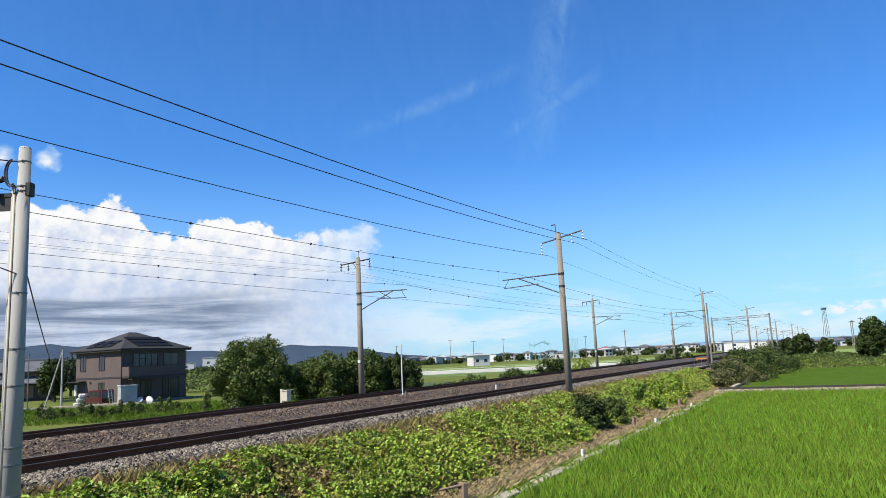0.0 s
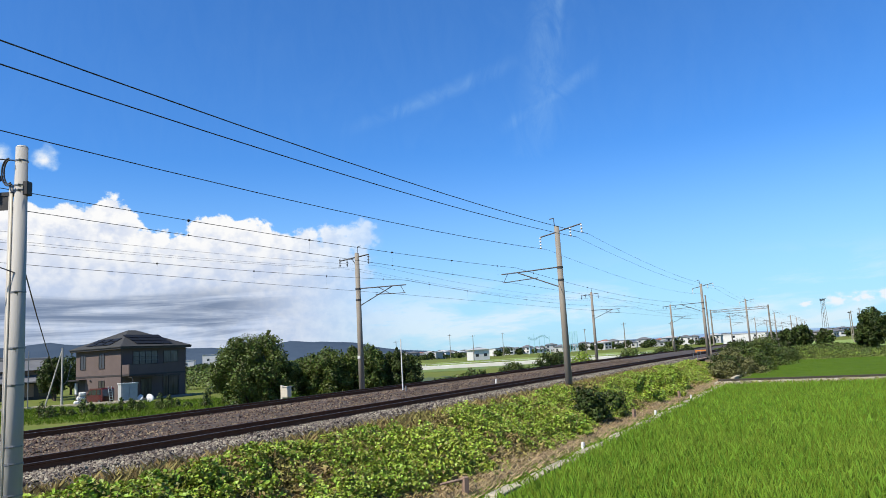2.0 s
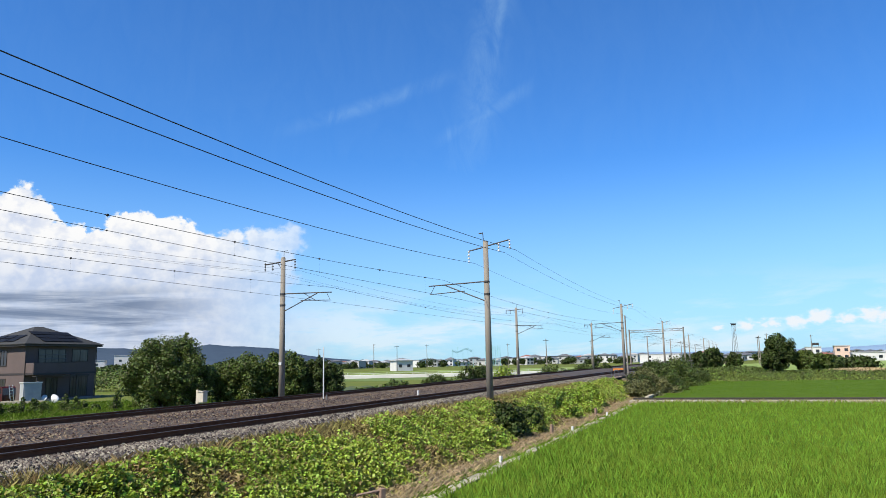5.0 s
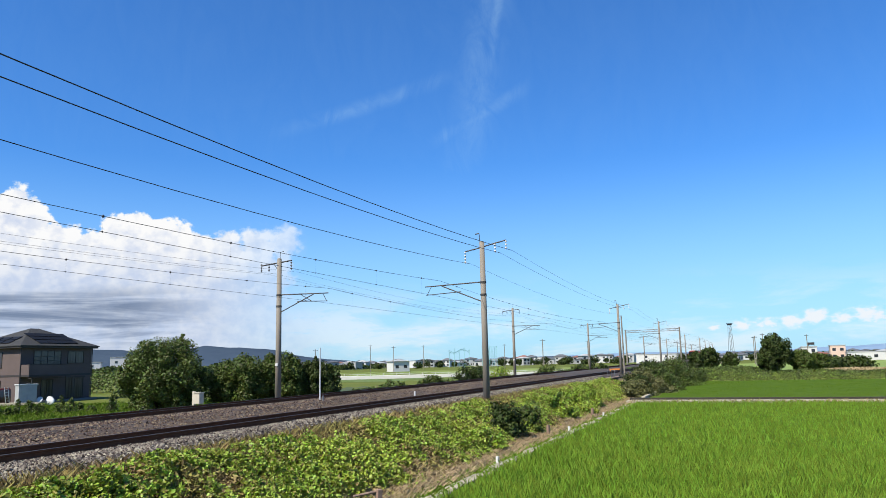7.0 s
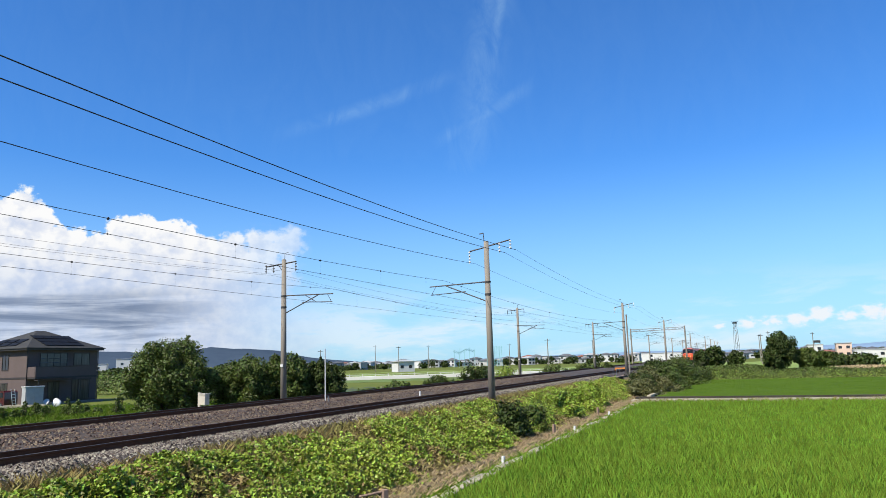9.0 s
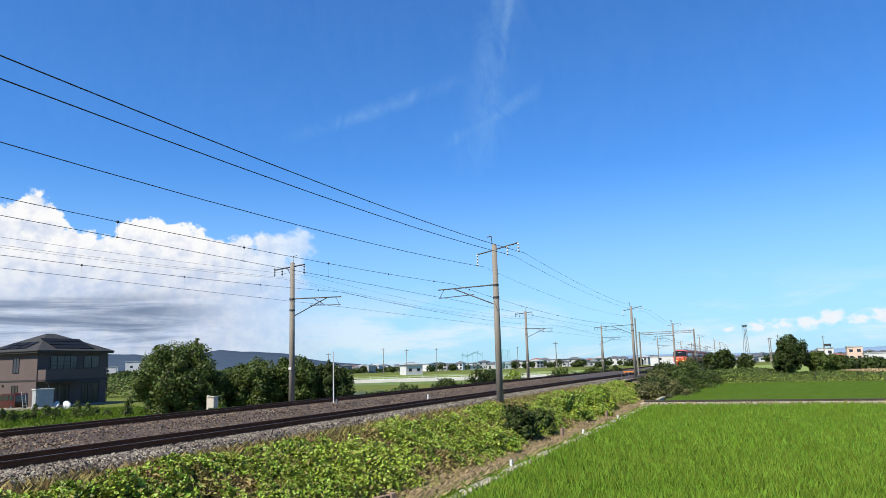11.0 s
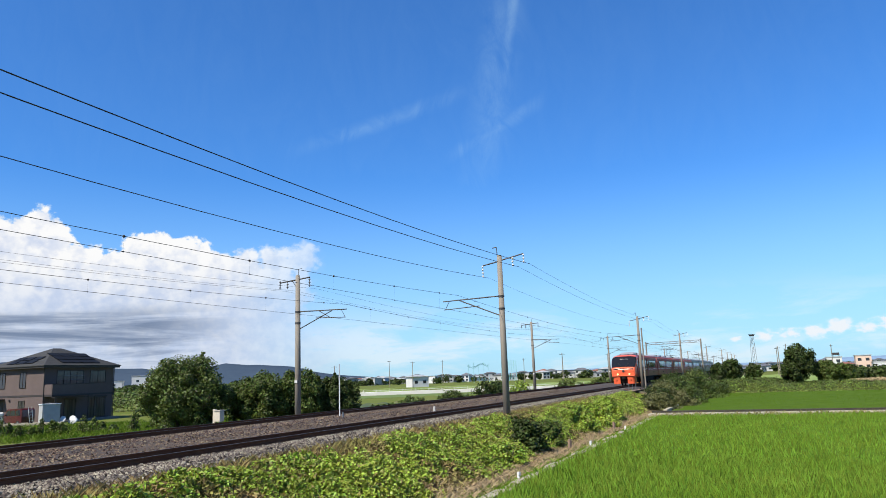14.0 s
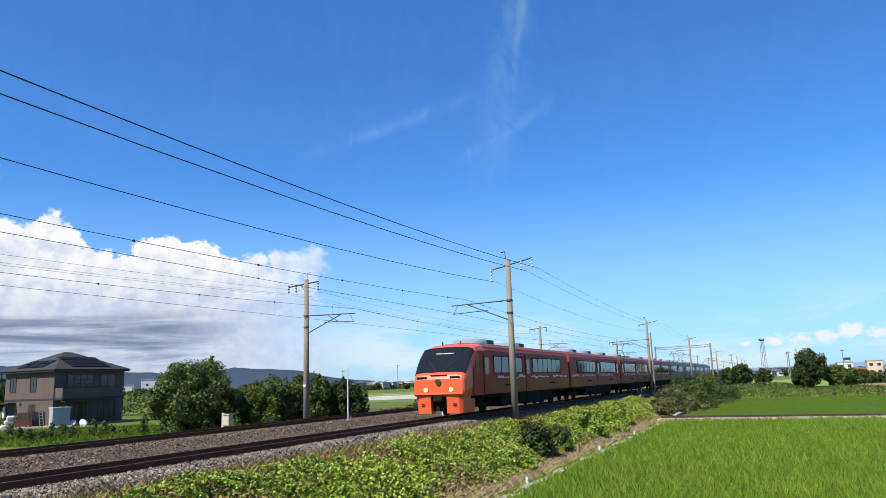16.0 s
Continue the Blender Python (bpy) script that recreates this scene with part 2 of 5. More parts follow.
M_WHITE = mat("white_paint", (0.546, 0.546, 0.532), (0.462, 0.462, 0.448), 0.6, scale=2, fine=20)
M_GREYP = mat("grey_paint", (0.34, 0.348, 0.348), (0.281, 0.289, 0.289), 0.6, scale=2, fine=20)
M_RED = mat("maroon_car_paint", (0.0595, 0.0042, 0.007), (0.049, 0.0035, 0.0056), 0.3, scale=2, fine=20, bump=0, coat=0.8)
M_BLACK = mat("black_rubber", (0.014, 0.014, 0.014), (0.021, 0.021, 0.021), 0.8, scale=5, fine=40)
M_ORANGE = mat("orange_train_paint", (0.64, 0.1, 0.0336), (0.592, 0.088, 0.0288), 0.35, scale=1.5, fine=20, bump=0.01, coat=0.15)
# Darker copy of the orange: the side's shade is put into its colour.
M_ORANGE_SHADED = mat("shaded_orange_side_paint", (0.36, 0.046, 0.026), (0.31, 0.04, 0.022), 0.5, 0.0, scale=1.5, fine=20, bump=0.01, spec=0.08)
M_BRONZE = mat("bronze_lower_paint", (0.30, 0.085, 0.012), (0.25, 0.07, 0.010), 0.5, 0.0, scale=1.5, fine=20, bump=0.01, spec=0.08)
M_REDROOF = mat("red_roof_edge", (0.63, 0.081, 0.054), (0.54, 0.072, 0.045), 0.45, scale=1.5, fine=20, bump=0.01)
M_GREEN = mat("dark_green_train_paint", (0.030, 0.045, 0.034), (0.022, 0.035, 0.026), 0.4, 0.0, scale=1.5, fine=20, bump=0.01, coat=0.0, spec=0.12)
M_UNDER = mat("underframe", (0.012, 0.010, 0.008), (0.02, 0.016, 0.013), 0.95, scale=3, fine=30, spec=0.08)
# Bluish tones of both hill ranges stand in for the haze of distance.
M_HILL = mat("hill_haze_blue", (0.0476, 0.0686, 0.098), (0.0336, 0.0518, 0.0805), 1.0, scale=0.004, fine=0.03, bump=0, spec=0)
M_HAZE_HILL = mat("hill_haze_pale", (0.175, 0.252, 0.35), (0.154, 0.231, 0.329), 1.0, scale=0.004, fine=0.03, bump=0, spec=0)
M_CREAM = mat("cream_paint", (0.462, 0.42, 0.336), (0.378, 0.343, 0.273), 0.6, scale=4, fine=30)
M_TOWNWALL = mat("pale_wall", (0.462, 0.462, 0.448), (0.35, 0.35, 0.336), 0.85, scale=0.5, fine=5, obj=0.3)
M_TOWNROOF = mat("grey_tile_roof", (0.112, 0.115, 0.122), (0.07, 0.0735, 0.0805), 0.7, scale=0.8, fine=8, obj=0.5)
M_ROOFRED = mat("brown_red_roof", (0.238, 0.084, 0.049), (0.182, 0.07, 0.049), 0.7, scale=0.8, fine=8)
M_ROADC = mat("pale_concrete_road", (0.56, 0.546, 0.504), (0.49, 0.476, 0.434), 0.9, scale=0.2, fine=3)
M_YELLOW = mat("orange_barrier_paint", (0.525, 0.182, 0.021), (0.42, 0.14, 0.021), 0.6, scale=3, fine=20)
M_NET = mat("green_net", (0.2, 0.42, 0.44), (0.24, 0.46, 0.48), 0.9, scale=0.4, fine=3, bump=0)
M_STUB = mat("weathered_wood", (0.252, 0.168, 0.119), (0.189, 0.126, 0.091), 0.9, scale=8, fine=40)


def lamp_glow(name, col, power):
    mt = bpy.data.materials.new(name)
    mt.use_nodes = True
    bs = mt.node_tree.nodes["Principled BSDF"]
    bs.inputs["Base Color"].default_value = (*col, 1)
    bs.inputs["Emission Color"].default_value = (*col, 1)
    bs.inputs["Emission Strength"].default_value = power
    return mt


M_LAMP = lamp_glow("headlamp", (1.0, 0.66, 0.24), 0.62)


# ---- mesh helpers ----
def np_mesh(name, verts, faces, material):
    """An object from numpy arrays: verts (n, 3), faces (m, k)."""
    me = bpy.data.meshes.new(name)
    verts, faces = np.asarray(verts, np.float32), np.asarray(faces, np.int32)
    k = faces.shape[1]
    me.vertices.add(len(verts))
    me.vertices.foreach_set("co", verts.ravel())
    me.loops.add(faces.size)
    me.loops.foreach_set("vertex_index", faces.ravel())
    me.polygons.add(len(faces))
    me.polygons.foreach_set("loop_start", np.arange(0, faces.size, k, dtype=np.int32))
    me.update(calc_edges=True)
    me.validate()
    me.materials.append(material)
    return new(name, me)


def box(bm, x0, x1, y0, y1, z0, z1, bev=0.0):
    r = bmesh.ops.create_cube(bm, size=1.0, matrix=Matrix.Translation(((x0 + x1) / 2, (y0 + y1) / 2, (z0 + z1) / 2)) @ Matrix.Diagonal((x1 - x0, y1 - y0, z1 - z0, 1)))
    if bev:
        es = list({e for v in r["verts"] for e in v.link_edges})
        bmesh.ops.bevel(bm, geom=es, offset=bev, segments=1, affect="EDGES")
    return bm


def rod(bm, p0, p1, r0, r1=None, n=8):
    p0, p1 = Vector(p0), Vector(p1)
    d = p1 - p0
    m = Matrix.Translation((p0 + p1) / 2) @ d.to_track_quat("Z", "Y").to_matrix().to_4x4()
    bmesh.ops.create_cone(bm, cap_ends=True, segments=n, radius1=r0, radius2=r0 if r1 is None else r1, depth=d.length, matrix=m)
    return bm


def poly(bm, pts, y0, y1):
    """A prism: the outline pts (x, z) drawn out from y0 to y1."""
    a = [bm.verts.new((x, y0, z)) for x, z in pts]
    b = [bm.verts.new((x, y1, z)) for x, z in pts]
    n = len(pts)
    bm.faces.new(a)
    bm.faces.new(b[::-1])
    for i in range(n):
        bm.faces.new((a[(i + 1) % n], a[i], b[i], b[(i + 1) % n]))
    bmesh.ops.recalc_face_normals(bm, faces=bm.faces)
    return bm


def part(name, bm, material, parent=None, label="", smooth=False):
    me = bpy.data.meshes.new(name)
    bm.to_mesh(me)
    bm.free()
    me.materials.append(material)
    if smooth:
        for f in me.polygons:
            f.use_smooth = True
    ob = new(name, me)
    if parent:
        ob.parent = parent
    if label:
        ob["label"] = label
    return ob


def bm_mesh(name, bm, material):
    me = bpy.data.meshes.new(name)
    bm.to_mesh(me)
    bm.free()
    me.materials.append(material)
    return me


def B():
    return bmesh.new()


def thing(name, label, category, m=None, group="", kind=""):
    ob = new(name)
    ob.empty_display_size = 0.2
    if m is not None:
        ob.matrix_world = m
    return tagged(ob, label, category, group, kind)


def single(ob, label, category, m=None, group="", kind=""):
    if m is not None:
        ob.matrix_world = m
    return tagged(ob, label, category, group, kind)


rng = np.random.default_rng(7)


# ---- ground ----
def smooth01(x):
    x = np.clip(x, 0, 1)
    return x * x * (3 - 2 * x)


def ground_z(s, p):
    """Height of the ground by its place along and across the railway."""
    s, p = np.asarray(s, float), np.asarray(p, float)
    z = np.interp(p, [-1e5, -6.9, -6.5, -5.7, -5.2, -3.0, -2.4, -1.5, 1.5, 3.0, 4.2, 5.4, 9.2, 10.6, 13.5, 16, 1e5],
                  [0, 0, 0.16, 0.2, 0.3, 1.35, 1.62, 1.895, 1.895, 1.68, 1.68, 1.895, 1.895, 1.5, 0.6, 0.35, 0.3])
    # the bank on which the camera stands, out of its view
    road = (1 - smooth01((np.abs(s + 2.0) - 4.0) / 3.0)) * (p < -3)
    z = np.maximum(z, 2.05 * road)
    # a gap under the bridge for the ditch
    gap = (1 - smooth01((np.abs(s - BRIDGE) - 2.6) / 1.0)) * (p > -7.5) * (p < 14)
    return z * (1 - gap) - 0.35 * gap


BRIDGE = 76.0
s_line = np.concatenate([np.arange(-2200, -60, 200.0), np.arange(-60, -8, 4.0), np.arange(-8, 6, 0.5), np.arange(6, 70, 2.0), np.arange(70, 83, 0.5),
                         np.arange(83, 240, 6.0), np.arange(240, 600, 40.0), np.arange(600, 4600, 200.0)])
p_line = np.concatenate([np.arange(-2600, -40, 160.0), np.arange(-40, -8, 4.0), np.arange(-8, 17, 0.2), np.arange(17, 100, 8.0), np.arange(100, 3000, 160.0)])
SS, PP = np.meshgrid(s_line, p_line, indexing="ij")
ZZ = ground_z(SS, PP) + rng.normal(0, 0.012, SS.shape) * (np.abs(PP) < 16)
gx, gy = -12.89 + SH * SS - CH * PP, 6.57 + CH * SS + SH * PP
ni, nj = SS.shape
idx = np.arange(ni * nj).reshape(ni, nj)
quads = np.stack([idx[:-1, :-1], idx[1:, :-1], idx[1:, 1:], idx[:-1, 1:]], -1).reshape(-1, 4)
ground = np_mesh("ground", np.stack([gx, gy, ZZ], -1).reshape(-1, 3), quads[:, ::-1], M_PLAIN)
ground.data.materials.append(M_BALLAST)
ground.data.materials.append(M_SOIL)
pc = (PP[:-1, :-1] + 0.1).reshape(-1)
mi = np.where((pc > -2.6) & (pc < 10.2), 1, np.where((pc > -9) & (pc < 17), 2, 0)).astype(np.int32)
ground.data.polygons.foreach_set("material_index", mi)
tagged(ground, "grassy plain with a stony railway embankment", "ground", kind="structure")
for f in ground.data.polygons:
    f.use_smooth = True


# ---- tracks ----
def rail_section(bm, x, y0, y1):
    """A flat-bottom rail: foot, web and head, 0.15 m high, head top at z = 0."""
    pts = [(-0.063, -0.153), (0.063, -0.153), (0.063, -0.142), (0.012, -0.125), (0.009, -0.05), (0.033, -0.036), (0.033, -0.006), (-0.033, -0.006), (-0.033, -0.036), (-0.009, -0.05), (-0.012, -0.125), (-0.063, -0.142)]
    return poly(bm, [(x + a, z) for a, z in pts], y0, y1)


def track(name, label, m, y0, y1, sleepers):
    t = thing(name, label, "railway track", m, "railway tracks")
    for x in (-0.567, 0.567):
        r = part("rail", rail_section(B(), x, y0, y1), M_RUST, t, "rusty steel rail")
        part("rail_head", box(B(), x - 0.031, x + 0.031, y0, y1, -0.006, 0.0), M_SHINE, r, "worn running surface")
    bm = box(B(), -1.0, 1.0, -0.11, 0.11, -0.33, -0.155, 0.015)
    sl = part("sleeper", bm, M_SLEEPER, t)
    sl.location.y = sleepers[0]
    for y in sleepers[1:]:
        o = new("sleeper", sl.data)
        o.parent, o.location = t, (0, y, 0)
    return t


near_track = track("railway_track", "rusty railway track on brown ballast", turned(0, 0, RAIL), -70, 700, [1.0 + 0.62 * i for i in range(130)])
far_track = track("railway_track", "rusty far railway track beside a second ballast bed", turned(0, far_p(0), RAIL, 0.745), -70, 700, [8.0 + 0.62 * i for i in range(120)])


def scatter_stones(name, n, s0, s1, p0, p1, size, material, label):
    """Broken stones lying on the ballast, as squashed octahedra."""
    u = rng.random(n)
    s = s0 + (s1 - s0) * u ** 1.6
    p = p0 + (p1 - p0) * rng.random(n)
    keep = np.ones(n, bool)
    for c in (0.567, -0.567):
        keep &= np.abs(p - c) > 0.08
        keep &= np.abs(p - far_p(s) - c) > 0.08
    s, p = s[keep], p[keep]
    n = len(s)
    base = np.array([(1, 0, -0.35), (0, 1, -0.35), (-1, 0, -0.35), (0, -1, -0.35), (0, 0, 1)], float)
    tri = np.array([(0, 1, 4), (1, 2, 4), (2, 3, 4), (3, 0, 4)])
    r = size * (0.55 + 0.9 * rng.random((n, 1, 1))) * (0.7 + 0.6 * rng.random((n, 5, 1)))
    a = rng.random(n) * 6.283
    ca, sa = np.cos(a)[:, None], np.sin(a)[:, None]
    tilt = rng.normal(0, 0.5, (n, 1))
    v = base[None] * r
    v[..., 2] *= 0.75
    x, y, z = v[..., 0], v[..., 1], v[..., 2]
    x, z = x * np.cos(tilt) - z * np.sin(tilt), x * np.sin(tilt) + z * np.cos(tilt)
    x, y = x * ca - y * sa, x * sa + y * ca
    cx, cy = -12.89 + SH * s - CH * p, 6.57 + CH * s + SH * p
    cz = ground_z(s, p) + size * 0.25
    v = np.stack([x + cx[:, None], y + cy[:, None], z + cz[:, None]], -1).reshape(-1, 3)
    f = (tri[None] + 5 * np.arange(n)[:, None, None]).reshape(-1, 3)
    return tagged(np_mesh(name, v, f, material), label, "ballast", kind="stuff")


scatter_stones("track_ballast", 95000, 2, 78, -2.75, 2.6, 0.036, M_STONE, "grey broken stone ballast along the near track")
scatter_stones("track_ballast", 64000, 6, 84, 1.6, 10.0, 0.038, M_STONE_RUST, "rust-brown stone ballast between the tracks")


# ---- masts and wires ----
def insulator(bm, x, y, z, n=3, r=0.07):
    for i in range(n):
        rod(bm, (x, y, z - 0.17 * i), (x, y, z - 0.17 * i - 0.07), r * 0.45, r, 8)
        rod(bm, (x, y, z - 0.17 * i - 0.07), (x, y, z - 0.17 * i - 0.15), r * 0.3, r * 0.3, 6)
    return bm


MAST_TOP = 6.2 + EYE[2]


def mast(s, p, side, near):
    """A concrete catenary mast; its arms reach over the track, in local x by side."""
    z0 = 1.2
    h = MAST_TOP - z0
    t = thing("catenary_mast", "tall round concrete catenary mast with steel arms", "catenary mast", turned(s, p, z0), "catenary masts along the railway")
    part("pole", rod(B(), (0, 0, -0.6), (0, 0, h), 0.185, 0.13, 20), M_CONC, t, smooth=True)
    part("cap", rod(B(), (0, 0, h), (0, 0, h + 0.06), 0.135, 0.10, 16), M_CONC, t)
    zc, zm = RAIL + 5.12 - z0, RAIL + 5.72 - z0
    reach = 2.75 * side
    for z in (zc - 0.05, zm):
        part("collar", rod(B(), (0, 0, z - 0.05), (0, 0, z + 0.05), 0.165, 0.165, 14), M_ARM, t)
    part("top_arm", rod(B(), (0.1 * side, 0, zm + 0.02), (reach + 0.55 * side, 0, zm - 0.05), 0.035, 0.03, 8), M_ARM, t)
    part("strut", rod(B(), (0.1 * side, 0, zc - 0.05 - 0.35), (reach * 0.85, 0, zm - 0.06), 0.03, 0.03, 8), M_ARM, t)
    part("steady_arm", rod(B(), (reach * 0.45, 0, zc + 0.18), (reach + 0.5 * side, 0, zc + 0.1), 0.025, 0.02, 8), M_ARM, t)
    if not near:
        part("stay", rod(B(), (reach * 0.5, 0, zm + 0.02), (reach * 0.82, 0, zc + 0.12), 0.02, 0.02, 6), M_ARM, t)
    part("dropper_arm", rod(B(), (reach + 0.45 * side, 0, zc + 0.1), (reach + 0.2 * side, 0, zm - 0.06), 0.015, 0.015, 6), M_ARM, t)
    if near:
        part("cross_arm", rod(B(), (-0.95, 0, h - 0.42), (0.05, 0, h - 0.25), 0.035, 0.035, 8), M_ARM, t)
        part("cross_arm", rod(B(), (-0.05, 0, h - 0.25), (1.32, 0, h + 0.02), 0.035, 0.035, 8), M_ARM, t)
        for x, z, n in ((-0.95, h - 0.42, 4), (0.72, h - 0.12, 3), (1.32, h, 3)):
            part("insulator", insulator(B(), x, 0, z, n), M_PORC, t, "white porcelain insulator string")
        part("ground_wire_bracket", rod(rod(B(), (-0.1, 0, h - 0.1), (-0.14, 0, h + 0.5), 0.02), (-0.14, 0, h + 0.5), (-0.36, 0, h + 0.47), 0.03), M_ARM, t)
    else:
        part("cross_arm", rod(B(), (-1.25, 0, h - 0.3), (0.85, 0, h - 0.12), 0.04, 0.04, 8), M_DARK, t)
        part("brace", rod(B(), (-0.05, 0, h - 0.7), (-0.4, 0, h - 0.22), 0.02), M_DARK, t)
        for x in (-1.25, -0.72, 0.82):
            part("insulator", insulator(B(), x, 0, h - 0.2, 3), M_DARK, t, "brown insulator string")
        part("ground_wire_bracket", rod(rod(B(), (0.05, 0, h), (0.06, 0, h + 0.42), 0.015), (0.06, 0, h + 0.42), (0.3, 0, h + 0.45), 0.015), M_ARM, t)
    if not near:
        part("number_plate", box(B(), -0.09, 0.09, -0.205, -0.17, 2.5, 2.66), M_WHITE, t, "small white plate")
    return t


NEAR_MASTS = [(-14.0, -2.75)] + [sp(*q) for q in ((5.8, 37.4), (28.8, 83.1), (50.2, 123.9), (90.5, 204.6))] + [(272.0, -2.75), (320.0, -2.75), (368.0, -2.75), (416.0, -2.75)]
FAR_MASTS = [sp(*q) for q in ((-5.4, 42.9), (16.9, 86.5), (38.4, 127.2), (80.5, 211.0))] + [(274.0, 8.6), (322.0, 8.4), (370.0, 8.2), (418.0, 8.0)]
for s, p in NEAR_MASTS:
    mast(s, p, -1, True)
for s, p in FAR_MASTS:
    mast(s, p, 1, False)
MASTS = [s for s, p in NEAR_MASTS]
MAST_P = -2.75


def wire(name, pts, r, label, n=16, sag=0.3, group="overhead wires"):
    """A hanging wire from support to support, sagging between."""
    line = []
    for a, b in zip(pts, pts[1:]):
        a, b = Vector(a), Vector(b)
        for i in range(n):
            u = i / n
            q = a.lerp(b, u)
            q.z -= sag * 4 * u * (1 - u)
            line.append(q)
    line.append(Vector(pts[-1]))
    cu = bpy.data.curves.new(name, "CURVE")
    cu.dimensions, cu.bevel_depth, cu.bevel_resolution = "3D", r, 1
    spl = cu.splines.new("POLY")
    spl.points.add(len(line) - 1)
    for q, o in zip(spl.points, line):
        q.co = (*o, 1)
    cu.materials.append(M_WIRE)
    return tagged(new(name, cu), label, "wire", group)


SUP = [-64.0] + MASTS[:4] + [190.0] + MASTS[4:]
for p, z, r, sag, lab in ((MAST_P + 0.95, MAST_TOP - 1.1, 0.010, 0.72, "thin black overhead feeder wire"),
                          (MAST_P - 0.72, MAST_TOP - 0.65, 0.012, 0.69, "thick black overhead feeder wire"),
                          (MAST_P - 1.32, MAST_TOP - 0.55, 0.012, 0.69, "thick black overhead feeder wire")):
    wire("feeder_wire", [at(s, p, z) for s in SUP[:3]], r, lab, sag=sag)
    wire("feeder_wire", [at(s, p, z) for s in SUP[2:]], r * 0.55, lab, sag=sag * 0.75)
for dp in (1.25, 0.72, -0.82):
    wire("feeder_wire", [at(s, far_p(s) + 2.95 + dp, MAST_TOP - 0.8) for s in SUP], 0.005, "thin black overhead feeder wire beside the far track", sag=0.6)
for k, pf in enumerate((lambda s: 0.0, far_p)):
    w1 = wire("messenger_wire", [at(s, pf(s), RAIL + 5.95) for s in SUP], 0.008, "black catenary messenger wire", sag=0.5)
    w2 = wire("contact_wire", [at(s, pf(s), RAIL + 5.1) for s in SUP], 0.007, "dark copper contact wire", sag=0.04)
    ball = None
    for a, b in zip(SUP[:6], SUP[1:7]):
        n = 10
        for i in range(n):
            u = (i + 0.5) / n
            s = a + (b - a) * u
            zt, zb = RAIL + 5.95 - 0.5 * 4 * u * (1 - u), RAIL + 5.1 - 0.04 * 4 * u * (1 - u)
            part("dropper", rod(B(), at(s, pf(s), zb), at(s, pf(s), zt), 0.0012, n=4), M_WIRE, w1)
            for z, r, w in ((zt, 1.0, w1), (zb, 0.6, w2)):
                if ball is None:
                    bm = B()
                    bmesh.ops.create_icosphere(bm, subdivisions=1, radius=0.042)
                    ball = bm_mesh("clamp", bm, M_DARK)
                o = new("clamp", ball)
                o.parent, o.location, o.scale = w, at(s, pf(s), z), (r, r, r)


# ---- plants ----
def leaf_cloud(name, pts, nrm, size, material, up=0.35, long=1.25, spread=0.6):
    """Folded leaves at the places pts, facing about nrm: four triangles each."""
    n = len(pts)
    d = np.asarray(nrm, float) + rng.normal(0, spread, (n, 3))
    d[:, 2] += up
    d /= np.linalg.norm(d, axis=1, keepdims=True) + 1e-9
    t = np.cross(d, rng.normal(0, 1, (n, 3)))
    t /= np.linalg.norm(t, axis=1, keepdims=True) + 1e-9
    b = np.cross(d, t)
    sz = (size * (0.6 + 0.8 * rng.random(n)))[:, None]
    a0, a1 = pts - t * sz * long * 0.5, pts + t * sz * long * 0.5
    l, r = pts - b * sz * 0.5 + d * sz * 0.16, pts + b * sz * 0.5 + d * sz * 0.16
    v = np.stack([a0, a1, l, r], 1).reshape(-1, 3)
    k = 4 * np.arange(n)[:, None]
    f = np.concatenate([k + [[0, 1, 2]], k + [[1, 0, 3]]])
    return np_mesh(name, v, f, material)


def blades(name, base, height, width, lean, material):
    """Grass blades, each a bent strip of two triangles."""
    n = len(base)
    a = rng.random(n) * 6.283
    dx = np.stack([np.cos(a), np.sin(a), np.zeros(n)], 1)
    b = rng.random(n) * 6.283
    out = np.stack([np.cos(b), np.sin(b), np.zeros(n)], 1) * (lean * rng.random(n))[:, None]
    h = (height * (0.65 + 0.6 * rng.random(n)))[:, None]
    w = width[:, None] if np.ndim(width) else width
    up = np.array([[0, 0, 1.0]])
    p0, p1 = base - dx * w, base + dx * w
    mid = base + up * h * 0.6 + out * h * 0.35
    p2 = mid - dx * w * 0.6
    p4 = base + up * h + out * h
    v = np.stack([p0, p1, p2, p4], 1).reshape(-1, 3)
    k = 4 * np.arange(n)[:, None]
    f = np.concatenate([k + [[0, 1, 2]], k + [[1, 3, 2]]])
    return np_mesh(name, v, f, material)


